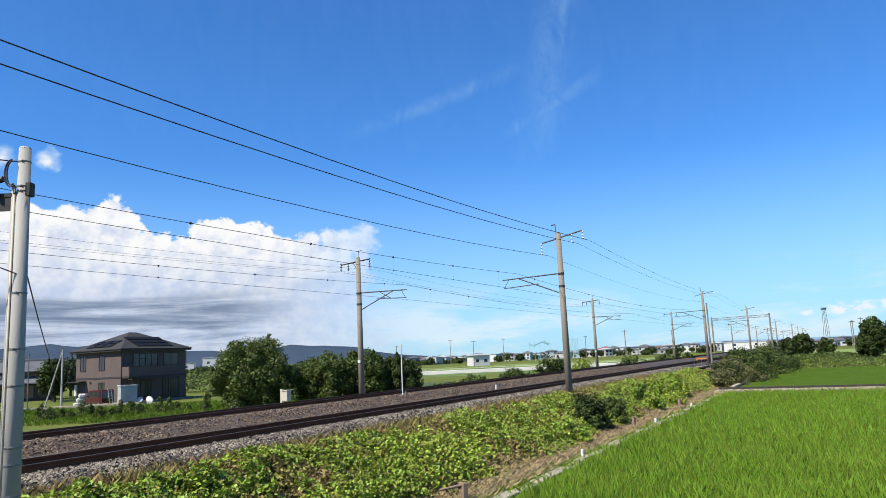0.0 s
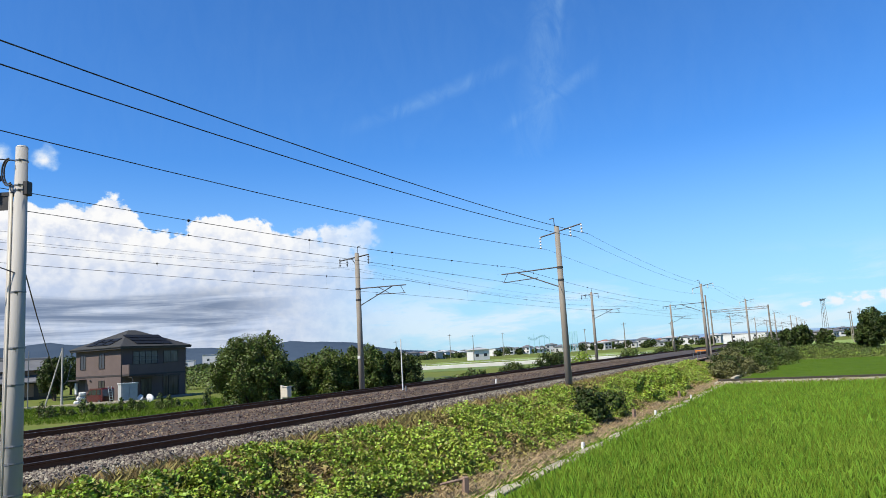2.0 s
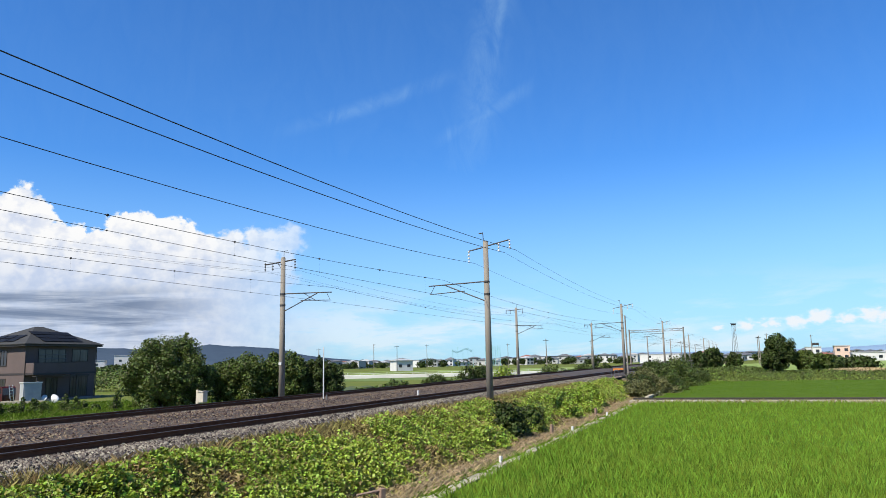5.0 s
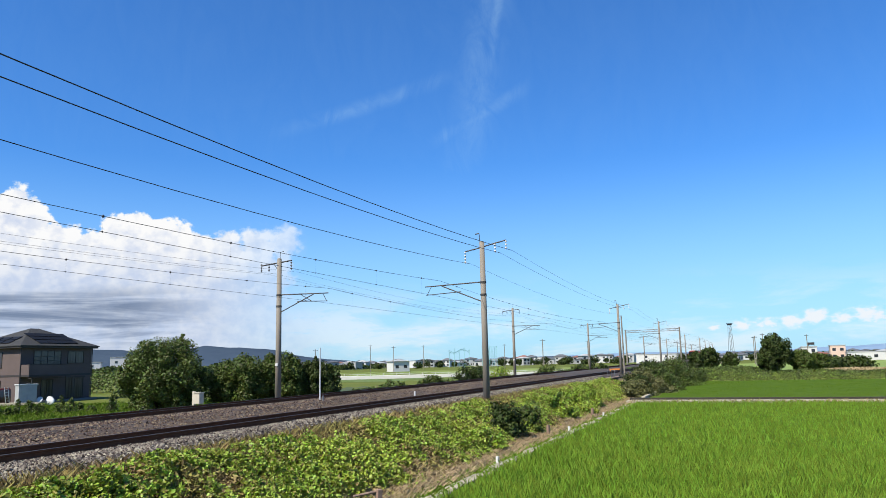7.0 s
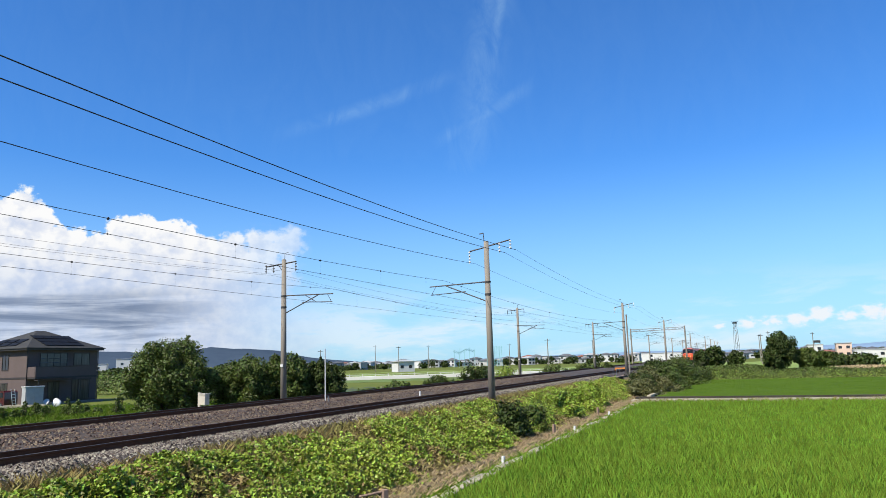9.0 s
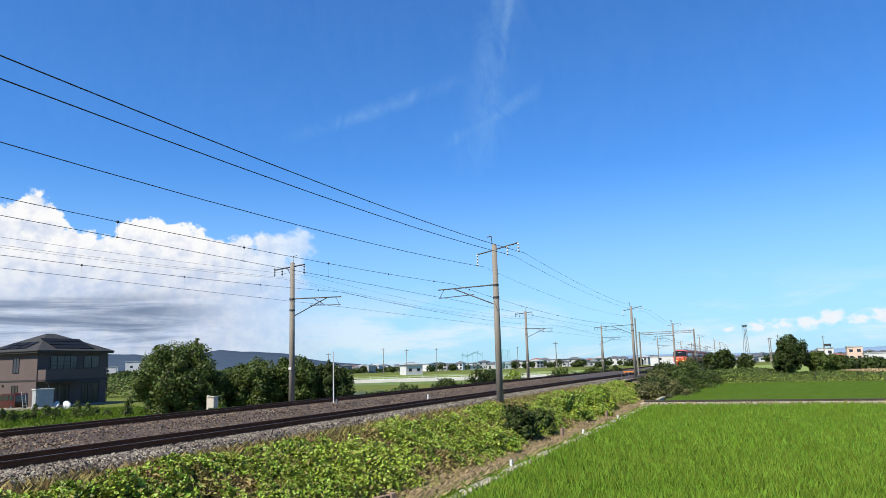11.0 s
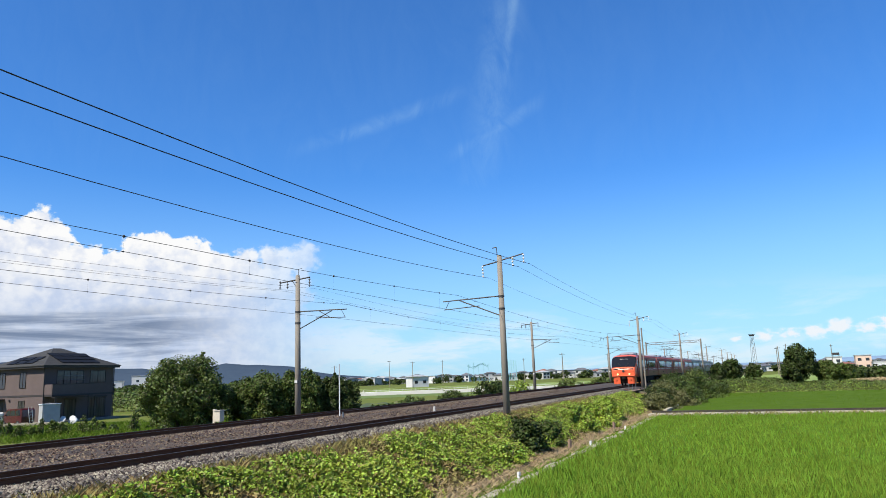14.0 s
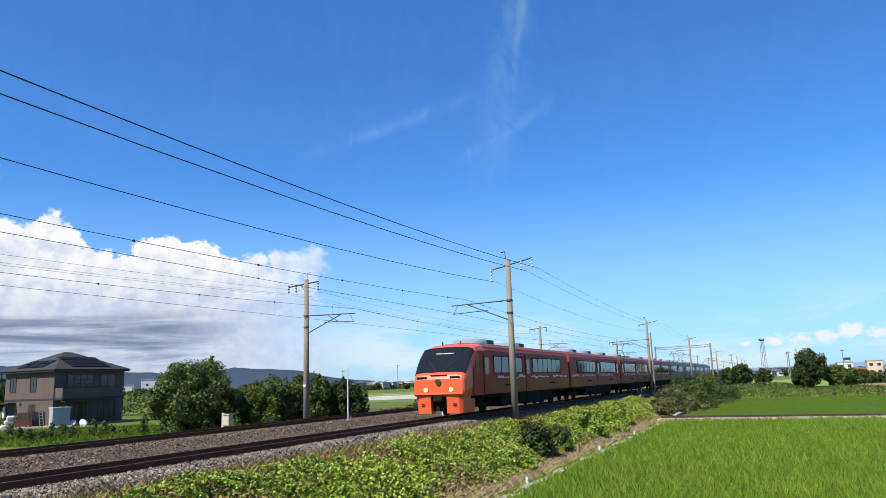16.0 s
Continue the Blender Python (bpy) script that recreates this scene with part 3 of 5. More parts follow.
def tree(name, x, y, z, height, width, label, material=None, n=5000, leaf=0.22, seed=1, trunk=0.25, category="tree"):
    """A tapered trunk with limbs and a crown of many leaves in uneven clumps."""
    r = np.random.default_rng(seed)
    t = thing(name, label, category, pose(x, y, z))
    th = height * trunk
    bm = rod(B(), (0, 0, -0.3), (0, 0, height * 0.55), 0.05 * height ** 0.8, 0.02 * height ** 0.8, 10)
    for i in range(7):
        a = i * 2.4 + r.random()
        q = Vector((math.cos(a) * width * 0.3, math.sin(a) * width * 0.3, height * (0.45 + 0.4 * r.random())))
        rod(bm, (0, 0, th * (0.7 + 0.6 * r.random())), q, 0.03 * height ** 0.7, 0.01, 6)
    part("trunk", bm, M_BARK, t)
    nc = 90 if n > 2000 else 24
    k = np.arange(nc)
    uz = 1 - 2 * (k + 0.5) / nc
    ua = 2.39996 * k + r.normal(0, 0.3, nc)
    u = np.stack([np.sqrt(1 - uz ** 2) * np.cos(ua), np.sqrt(1 - uz ** 2) * np.sin(ua), uz], 1)
    cen = u * np.array([width * 0.31, width * 0.31, height * (1 - trunk) * 0.31])[None] * (0.5 + 0.85 * r.random((nc, 1)) ** 0.5)
    cen[:, 2] += th + height * (1 - trunk) * 0.47
    if trunk < 0.08:
        # growth down to the ground
        k = nc // 4
        a, q = r.random(k) * 6.283, 0.34 * width * np.sqrt(r.random(k))
        cen[-k:] = np.stack([q * np.cos(a), q * np.sin(a), height * (0.08 + 0.34 * r.random(k))], 1)
    rad = width * (0.05 + 0.085 * r.random(nc)) * (1.0 if nc > 50 else 1.6)
    pick = r.integers(0, nc, n)
    d = r.normal(0, 1, (n, 3))
    d /= np.linalg.norm(d, axis=1, keepdims=True)
    pts = cen[pick] + d * (rad[pick] * (0.5 + 0.6 * r.random(n) ** 0.7))[:, None]
    # loose shoots that break the outline
    k = n // 12
    sh = r.integers(0, 40, k)
    sd = r.normal(0, 1, (40, 3))
    sd[:, 2] = np.abs(sd[:, 2]) + 0.4
    sd /= np.linalg.norm(sd, axis=1, keepdims=True)
    c2 = cen[r.integers(0, nc, 40)]
    pts[:k] = c2[sh] + sd[sh] * (width * (0.05 + 0.09 * r.random(k)))[:, None] + r.normal(0, 0.05, (k, 3))
    pts[:, 2] = np.maximum(pts[:, 2], 0.1)
    o = leaf_cloud("crown", pts, d, leaf, material or M_LEAF)
    o.parent = t
    return t


def bush(name, x, y, z, height, width, label, material=None, n=2500, leaf=0.14, seed=1, depth=None):
    """A low bush: short stems and leaves in clumps down to the ground."""
    r = np.random.default_rng(seed)
    t = thing(name, label, "bush", pose(x, y, z, 0, 0, -HEAD))
    bm = B()
    for i in range(5):
        a = i * 1.3
        rod(bm, (0.1 * math.cos(a), 0.1 * math.sin(a), -0.2), (width * 0.3 * math.cos(a), width * 0.3 * math.sin(a), height * 0.7), 0.03, 0.01, 5)
    part("stem", bm, M_BARK, t)
    nc = 34
    cen = np.stack([r.normal(0, 0.23, nc) * width, r.normal(0, 0.23, nc) * (depth or width), np.zeros(nc)], 1)
    off = np.clip(np.hypot(cen[:, 0] / width, cen[:, 1] / (depth or width)) / 0.5, 0, 1)
    cen[:, 2] = (0.08 + 0.82 * (1 - off ** 2) * r.random(nc) ** 0.6) * height
    rad = (0.09 + 0.11 * r.random(nc)) * min(width, height * 1.6)
    pick = r.integers(0, nc, n)
    d = r.normal(0, 1, (n, 3))
    d /= np.linalg.norm(d, axis=1, keepdims=True)
    pts = cen[pick] + d * (rad[pick] * (0.45 + 0.7 * r.random(n)))[:, None]
    pts[:, 2] = np.abs(pts[:, 2])
    o = leaf_cloud("foliage", pts, d, leaf, material or M_LEAF)
    o.parent = t
    return t


def spots(n, s0, s1, p0, p1, power=1.5):
    s = s0 + (s1 - s0) * rng.random(n) ** power
    p = p0 + (p1 - p0) * rng.random(n)
    return s, p


def to_world(s, p, z):
    return np.stack([-12.89 + SH * s - CH * p, 6.57 + CH * s + SH * p, z], 1)


def lumps(s, p, f=1.0):
    """A smooth, uneven height 0..1 for growth over the bank."""
    v = 0.5 + 0.22 * np.sin(s * 1.3 * f + 0.7 * p) + 0.18 * np.sin(s * 0.57 * f - 1.9 * p + 2) + 0.12 * np.sin(2.9 * s * f + 3.1 * p) + 0.1 * np.sin(5.3 * s - 2.2 * p)
    return np.clip(v, 0.02, 1)


def vine_bank():
    """Vines, weeds and dry grass in patches over the slope."""
    s, p = spots(300000, 3, 74, -5.9, -2.3, 1.8)
    g, h = lumps(s, p), lumps(s + 40, p * 1.4 + 7, 0.6)
    tuft = 0.5 + 0.3 * np.sin(s * 6.1 + 3 * np.sin(p * 2.3)) * np.sin(p * 7.3 + 2 * np.sin(s * 1.7)) + 0.2 * np.sin(11.3 * s + 4 * p) * np.sin(9.1 * p - 2 * s)
    shape = np.clip((p + 6.0) / 0.9, 0, 1) * np.clip((-2.1 - p) / 1.0, 0.0, 1)
    top = (0.04 + 0.46 * g + 0.38 * np.clip(tuft, 0, 1)) * shape
    z = ground_z(s, p) + top * (1 - 0.85 * rng.random(len(s)) ** 1.5)
    lush = h + 0.25 * g - 0.42 * np.clip((p + 3.6) / 1.2, 0, 1) - 0.35 * np.clip((-5.0 - p) / 0.7, 0, 1) + rng.normal(0, 0.09, len(s))
    keep = lush > 0.40
    q = to_world(s, p, z)
    up = np.tile([-0.15, -0.25, 0.7], (len(s), 1))
    o = leaf_cloud("vine_cover", q[keep], up[keep], 0.064, M_KUDZU, long=1.35, spread=0.85)
    tagged(o, "bright green vine leaves covering the railway bank", "vines", kind="stuff")
    k2 = (~keep & (rng.random(len(s)) < 0.6)) | (rng.random(len(s)) < 0.08)
    q[:, 2] -= 0.35 * top * (~keep)
    o = leaf_cloud("weed_cover", q[k2], up[k2], 0.055, M_WEED, long=2.8, spread=0.9)
    tagged(o, "olive and browning weeds among the vines", "weeds", kind="stuff")
    s, p = spots(42000, 4, 74, -6.45, -4.7, 1.5)
    tagged(blades("dry_grass", to_world(s, p, ground_z(s, p) - 0.02), np.full(len(s), 0.20), 0.011, 1.6, M_DRY), "dry brown cut grass at the foot of the bank", "dry grass", kind="stuff")
    s, p = spots(30000, 4, 74, -6.7, -6.1, 1.4)
    tagged(blades("verge_grass", to_world(s, p, ground_z(s, p) - 0.02), np.full(len(s), 0.15), 0.010, 1.0, M_RICE), "short green verge grass beside the concrete ledge", "grass", kind="stuff")
    s, p = spots(2600, 4, 58, -7.15, -6.66, 1.4)
    tagged(blades("ledge_grass", to_world(s, p, np.full(len(s), 0.12)), np.full(len(s), 0.24), 0.009, 1.3, M_RICE), "green grass creeping over the concrete ledge", "grass", kind="stuff")
    s, p = spots(30000, 3, 60, -3.6, -2.15, 1.5)
    tagged(blades("shoulder_weeds", to_world(s, p, ground_z(s, p) - 0.02), np.full(len(s), 0.26), 0.010, 1.0, M_WEED), "olive weeds on the ballast shoulder", "weeds", kind="stuff")


vine_bank()

# the concrete ledge along the field
CANAL = 59.0
bm = B()
n = 40
for i in range(n):
    a, b = 4 + (CANAL - 4) * i / n, 4 + (CANAL - 4) * (i + 1) / n - 0.015
    w = 0.02 * math.sin(i * 1.7)
    box(bm, 6.68 + w, 7.06 + w, a, b, -0.3, 0.28 + 0.03 * math.sin(i * 2.3), 0.02)
single(part("field_ledge", bm, M_LEDGE), "weathered concrete ledge between the field and the bank", "ledge", turned(0, 0), kind="structure")


def rice(name, s0, s1, p0, p1, hills, blade_n, label, material=None):
    """Rice hills in planted rows."""
    ds, dp = 0.30, (abs(p1 - p0) * (s1 - s0) / hills) / 0.30
    ss, pp = np.meshgrid(np.arange(s0, s1, ds), np.arange(p0, p1, dp), indexing="ij")
    s, p = ss.ravel(), pp.ravel()
    s, p = s + rng.normal(0, 0.07, len(s)), p + rng.normal(0, 0.11, len(p))
    s, p = np.repeat(s, blade_n), np.repeat(p, blade_n)
    n = len(s)
    s, p = s + rng.normal(0, 0.05, n), p + rng.normal(0, 0.05, n)
    h = 0.47 + 0.02 * np.sin(s * 0.31 + p * 0.2) + 0.02 * np.sin(p * 0.9 - s * 0.13)
    return tagged(blades(name, to_world(s, p, np.zeros(n)), h, 0.0105, 0.42, material or M_RICE), label, "rice", kind="stuff")


def sheet(name, s0, s1, p0, p1, z, material, label, category, cell=0.5, rough=0.05, kind="stuff"):
    ss, pp = np.meshgrid(np.linspace(s0, s1, int((s1 - s0) / cell) + 2), np.linspace(p0, p1, int((p1 - p0) / cell) + 2), indexing="ij")
    zz = z + rng.normal(0, rough, ss.shape)
    ix = np.arange(ss.size).reshape(ss.shape)
    q = np.stack([ix[:-1, :-1], ix[:-1, 1:], ix[1:, 1:], ix[1:, :-1]], -1).reshape(-1, 4)
    return tagged(np_mesh(name, to_world(ss.ravel(), pp.ravel(), zz.ravel()), q, material), label, category, kind=kind)


# Darkened underlay that shows as shade in the gaps between blades.
sheet("rice_field", 7, CANAL - 1.6, -60, -7.2, 0.28, M_RICE_UNDER, "dark green sheet under the rice, shade of the gaps in its colour", "rice field", rough=0.03)
rice("rice_plants", 9, 30, -26, -7.25, 13000, 12, "bright green young rice plants in a flooded field")
rice("rice_plants", 30, CANAL - 1.6, -46, -7.25, 19000, 6, "bright green young rice plants in a flooded field")
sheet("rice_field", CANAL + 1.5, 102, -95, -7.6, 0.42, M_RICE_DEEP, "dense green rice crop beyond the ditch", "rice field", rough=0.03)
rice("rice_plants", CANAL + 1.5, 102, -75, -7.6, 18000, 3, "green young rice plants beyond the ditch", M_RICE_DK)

# the ditch that runs under the bridge
M_DITCH = mat("dark_concrete", (0.035, 0.0315, 0.0252), (0.0595, 0.0525, 0.042), 0.9, scale=1.5, fine=25, spec=0.1)
single(part("ditch_ledge", box(B(), 6.3, 95, CANAL - 1.3, CANAL + 0.2, -0.5, 0.44, 0.04), M_LEDGE), "pale concrete ledge of an irrigation ditch", "ditch", turned(0, 0), kind="structure")
single(part("ditch_wall", box(B(), 6.3, 95, CANAL + 1.1, CANAL + 1.4, -0.5, 0.54, 0.02), M_DITCH), "dark concrete wall of an irrigation ditch", "ditch", turned(0, 0), kind="structure")
single(part("field_ledge", box(B(), 7.15, 7.45, CANAL + 1.5, 101, -0.3, 0.62, 0.02), M_LEDGE), "pale concrete ledge beside the far rice field", "ledge", turned(0, 0), kind="structure")
s, p = spots(2600, CANAL - 1.6, CANAL - 1.1, -60, -6.5, 1.0)
tagged(blades("ditch_grass", to_world(s, p, np.full(len(s), 0.25)), np.full(len(s), 0.30), 0.012, 0.9, M_WEED), "patchy weeds along the ditch ledge", "weeds", kind="stuff")


# ---- house ----
def window(parent, name, x0, x1, z0, z1, y, out, material, bars=1):
    """A framed window in a wall whose face lies at y; out is the wall's outward sign along y."""
    d = 0.06 * out
    bm = B()
    f = 0.07
    for a, b, c, e in ((x0 - f, x1 + f, z1, z1 + f), (x0 - f, x1 + f, z0 - f, z0), (x0 - f, x0, z0, z1), (x1, x1 + f, z0, z1)):
        box(bm, a, b, min(y, y + d), max(y, y + d), c, e)
    w = part(name, bm, M_TRIM, parent, "dark window frame")
    for i in range(bars):
        xm = x0 + (x1 - x0) * (i + 1) / (bars + 1)
        part("mullion", box(B(), xm - 0.03, xm + 0.03, min(y, y + d * 0.8), max(y, y + d * 0.8), z0, z1), M_TRIM, w)
    part("pane", box(B(), x0, x1, min(y, y + d * 0.3), max(y, y + d * 0.3), z0, z1), material, w, "reflecting window pane")
    return w


def hip_roof(bm, x0, x1, y0, y1, z, rise, thick=0.18):
    """A hipped roof on a rectangle: ridge along the longer side."""
    cx, cy = (x0 + x1) / 2, (y0 + y1) / 2
    hw = min(x1 - x0, y1 - y0) / 2
    if x1 - x0 >= y1 - y0:
        r0, r1 = (x0 + hw, cy), (x1 - hw + 0.01, cy)
    else:
        r0, r1 = (cx, y0 + hw), (cx, y1 - hw + 0.01)
    v = [bm.verts.new(p) for p in ((x0, y0, z), (x1, y0, z), (x1, y1, z), (x0, y1, z), (x0, y0, z + thick), (x1, y0, z + thick), (x1, y1, z + thick), (x0, y1, z + thick), (*r0, z + thick + rise), (*r1, z + thick + rise))]
    for f in ((3, 2, 1, 0), (0, 1, 5, 4), (1, 2, 6, 5), (2, 3, 7, 6), (3, 0, 4, 7)):
        bm.faces.new([v[i] for i in f])
    if x1 - x0 >= y1 - y0:
        fs = ((4, 5, 9, 8), (6, 7, 8, 9), (5, 6, 9), (7, 4, 8))
    else:
        fs = ((4, 5, 8), (5, 6, 9, 8), (6, 7, 9), (7, 4, 8, 9))
    for f in fs:
        bm.faces.new([v[i] for i in f])
    bmesh.ops.recalc_face_normals(bm, faces=bm.faces)
    return bm


def house():
    """Two-storey house: local x along the shaded front, y back; its near corner at the origin."""
    t = thing("house", "two-storey mauve house with dark hipped roof and solar panels", "house", pose(*HOUSE))
    W, D, H = 9.3, 8.2, 5.95
    part("wall", box(B(), 0, W, 0, D, -0.4, H), M_SIDING, t, "mauve siding wall")
    part("plinth", box(B(), -0.02, W + 0.02, -0.02, D + 0.02, -0.42, 0.05), M_CONC, t, "grey concrete plinth")
    part("band", box(box(B(), -0.03, W + 0.03, -0.03, -0.002, 2.75, 2.95), -0.03, -0.002, -0.002, D, 2.75, 2.95), M_TRIM, t, "dark band between the storeys")
    part("fascia", box(B(), -0.5, W + 0.5, -0.5, D + 0.5, H - 0.08, H + 0.12), M_TRIM, t)
    roof = part("roof", hip_roof(B(), -0.6, W + 0.6, -0.6, D + 0.6, H + 0.12, 2.15, 0.08), M_TILE, t, "dark grey slate roof")
    # solar panels on the front and side slopes
    hw = (D + 1.2) / 2
    slope = math.atan2(2.15, hw)
    for side in range(2):
        for i in range(4 - side):
            for j in range(3 - side):
                bm = box(B(), -0.62, 0.62, -0.42, 0.42, 0.0, 0.05)
                o = part("solar_panel", bm, M_SOLAR, roof, "black solar panel")
                up = 0.9 + j * 0.92
                if side == 0:
                    o.matrix_basis = pose(W / 2 + (i - 1.5) * 1.3, -0.6 + up, H + 0.24 + up * math.tan(slope), math.degrees(slope), 0, 0)
                else:
                    o.matrix_basis = pose(-0.6 + up, D / 2 + (i - 1) * 1.5, H + 0.24 + up * math.tan(slope), 0, -math.degrees(slope), 0) @ pose(0, 0, 0, 0, 0, 90)
    # the front: a projecting balcony over a dark terrace, windows and a terrace door
    part("balcony_floor", box(B(), 0.0, 5.3, -1.35, -0.034, 2.72, 2.92), M_TRIM, t)
    balcony = part("balcony", box(B(), 0.0, 5.3, -1.35, -1.23, 2.922, 4.02, 0.02), M_SIDING, t, "mauve balcony parapet")
    part("parapet_side", box(B(), 0.0, 0.12, -1.228, -0.034, 2.922, 4.02, 0.02), M_SIDING, balcony)
    part("parapet_side", box(B(), 5.18, 5.3, -1.228, -0.034, 2.922, 4.02, 0.02), M_SIDING, balcony)
    part("coping", box(B(), -0.03, 5.33, -1.38, -1.20, 4.022, 4.07), M_TRIM, balcony)
    for z in (4.5, 4.95):
        part("drying_rail", rod(B(), (1.2, -0.7, z), (4.6, -0.7, z), 0.02), M_STEEL, balcony, "thin laundry rail")
    part("porch_roof", box(B(), -0.1, 5.6, -1.9, -1.36, 2.55, 2.62), M_TRIM, t)
    for x in (0.1, 5.2):
        part("porch_post", box(B(), x - 0.05, x + 0.05, -1.85, -1.75, -0.4, 2.55), M_TRIM, t)
    part("terrace", box(B(), 0.2, W - 0.4, -1.7, -0.03, -0.4, 0.08, 0.02), M_CONC, t, "low concrete terrace")
    window(t, "window", 1.6, 5.0, 3.3, 5.5, 0, -1, M_GLASS_CUR, 3)
    window(t, "window", 6.0, 8.1, 4.2, 5.5, 0, -1, M_GLASS_CUR)
    window(t, "window", 2.7, 4.1, 0.2, 2.3, 0, -1, M_GLASS_CUR)
    door = window(t, "terrace_door", 5.9, 8.2, 0.2, 2.4, 0, -1, M_GLASS_CUR)
    part("shutter_box", box(B(), 5.75, 8.4, -0.16, -0.062, 2.48, 2.68), M_TRIM, door)
    # No recess is cut: this panel's dark colour gives the entrance its shade.
    part("entrance", box(B(), -0.025, -0.004, 6.5, 8.1, 0.0, 2.45), M_TRIM, t, "flat dark panel for the shaded entrance recess")
    part("entrance_pillar", box(B(), -0.22, -0.03, 7.75, 8.1, 0.9, 2.2, 0.02), M_WHITE, t, "pale panel by the entrance")
    part("entrance_roof", box(B(), -1.0, -0.03, 6.2, 8.3, 2.46, 2.6), M_TRIM, t)
    part("downpipe", rod(B(), (W + 0.05, -0.05, 0), (W + 0.05, -0.05, H), 0.05), M_TRIM, t)
    part("downpipe", rod(B(), (-0.05, -0.05, 0), (-0.05, -0.05, H), 0.05), M_TRIM, t)
    for y0, y1, z0, z1 in ((3.0, 3.9, 3.8, 5.4), (6.4, 7.3, 3.8, 5.4), (3.0, 3.9, 0.9, 2.3)):
        w = window(t, "window", y0, y1, z0, z1, 0, 1, M_GLASS_CUR if z0 == 0.9 else M_GLASS, 1 if z0 > 0.5 else 0)
        w.matrix_basis = pose(0, 0, 0, 0, 0, 90)
    part("vent", rod(B(), (-0.12, 5.4, 2.4), (0, 5.4, 2.4), 0.12), M_TRIM, t)
    return t


HOUSE = (-38.2, 84.0, 0.48, 0, 0, 62.0)
house()

# ---- trees behind the track ----
tree("tree", -13.2, 48.0, 0.4, 5.6, 6.2, "rounded leafy green tree behind the track", n=52000, leaf=0.10, seed=3, trunk=0.02)
tree("tree", -9.0, 51.0, 0.4, 4.4, 4.6, "leafy green shrub-like tree behind the track", n=34000, leaf=0.10, seed=4, trunk=0.01)
tree("tree", -6.4, 52.0, 0.4, 4.6, 4.2, "leafy green shrub-like tree behind the track", n=34000, leaf=0.10, seed=5, trunk=0.01)
tree("tree", -3.9, 53.0, 0.4, 4.0, 3.6, "dark green small tree behind the mast", M_LEAF_DK, n=24000, leaf=0.10, seed=6, trunk=0.01)

# ---- beyond the house ----
def farmhouse(x, y, z, rz, w, d, h, label):
    """An old house: dark timber walls, a deep lower tile skirt, a gabled upper roof with ridge caps."""
    t = thing("house", label, "house", pose(x, y, z, 0, 0, rz))
    part("wall", box(B(), -w / 2, w / 2, -d / 2, d / 2, -0.4, h), M_TRIM, t, "dark weathered timber wall")
    part("skirt_roof", hip_roof(B(), -w / 2 - 1.2, w / 2 + 1.2, -d / 2 - 1.2, d / 2 + 1.2, h - 0.5, 1.6, 0.18), M_TOWNROOF, t, "grey tiled lower roof")
    part("upper_wall", box(B(), -w * 0.3, w * 0.3, -d * 0.28, d * 0.28, h, h + 1.6), M_STUB, t, "weathered upper wall")
    roof = part("roof", poly(B(), [(-d * 0.46, h + 1.35), (-d * 0.2, h + 2.15), (0, h + 3.0), (d * 0.2, h + 2.15), (d * 0.46, h + 1.35), (d * 0.42, h + 1.3), (0, h + 2.72), (-d * 0.42, h + 1.3)], -w * 0.42, w * 0.42), M_TOWNROOF, t, "grey tiled gable roof")
    roof.matrix_basis = pose(0, 0, 0, 0, 0, 90)
    part("ridge", box(B(), -w * 0.44, w * 0.44, -0.16, 0.16, h + 2.92, h + 3.25, 0.04), M_TOWNROOF, roof, "heavy ridge tiles").matrix_basis = pose(0, 0, 0, 0, 0, -90)
    for k in range(4):
        xc = -w / 2 + w * (k + 0.5) / 4
        part("window", box(B(), xc - 0.7, xc + 0.7, -d / 2 - 0.04, -d / 2, 0.4, h - 0.7), M_GLASS if k % 2 else M_STUB, t)
    return t


farmhouse(-66.0, 112.0, 0.4, 24, 8.5, 7, 3.0, "old timber farmhouse with grey tiled two-tier roof")
farmhouse(-78.0, 122.0, 0.4, 24, 10, 8, 3.6, "old timber farmhouse with a broad tiled roof")
for i, (x, y, h, w) in enumerate(((-54.6, 100.0, 6.4, 5.2), (-57.0, 104.0, 5.2, 4.6), (-63.0, 97.0, 4.6, 4.5), (-66.0, 126.0, 7.0, 8.0))):
    tree("tree", x, y, 0.4, h, w, "dark garden tree beside the old house", M_LEAF_DK, n=5000, leaf=0.22, seed=20 + i, trunk=0.15)


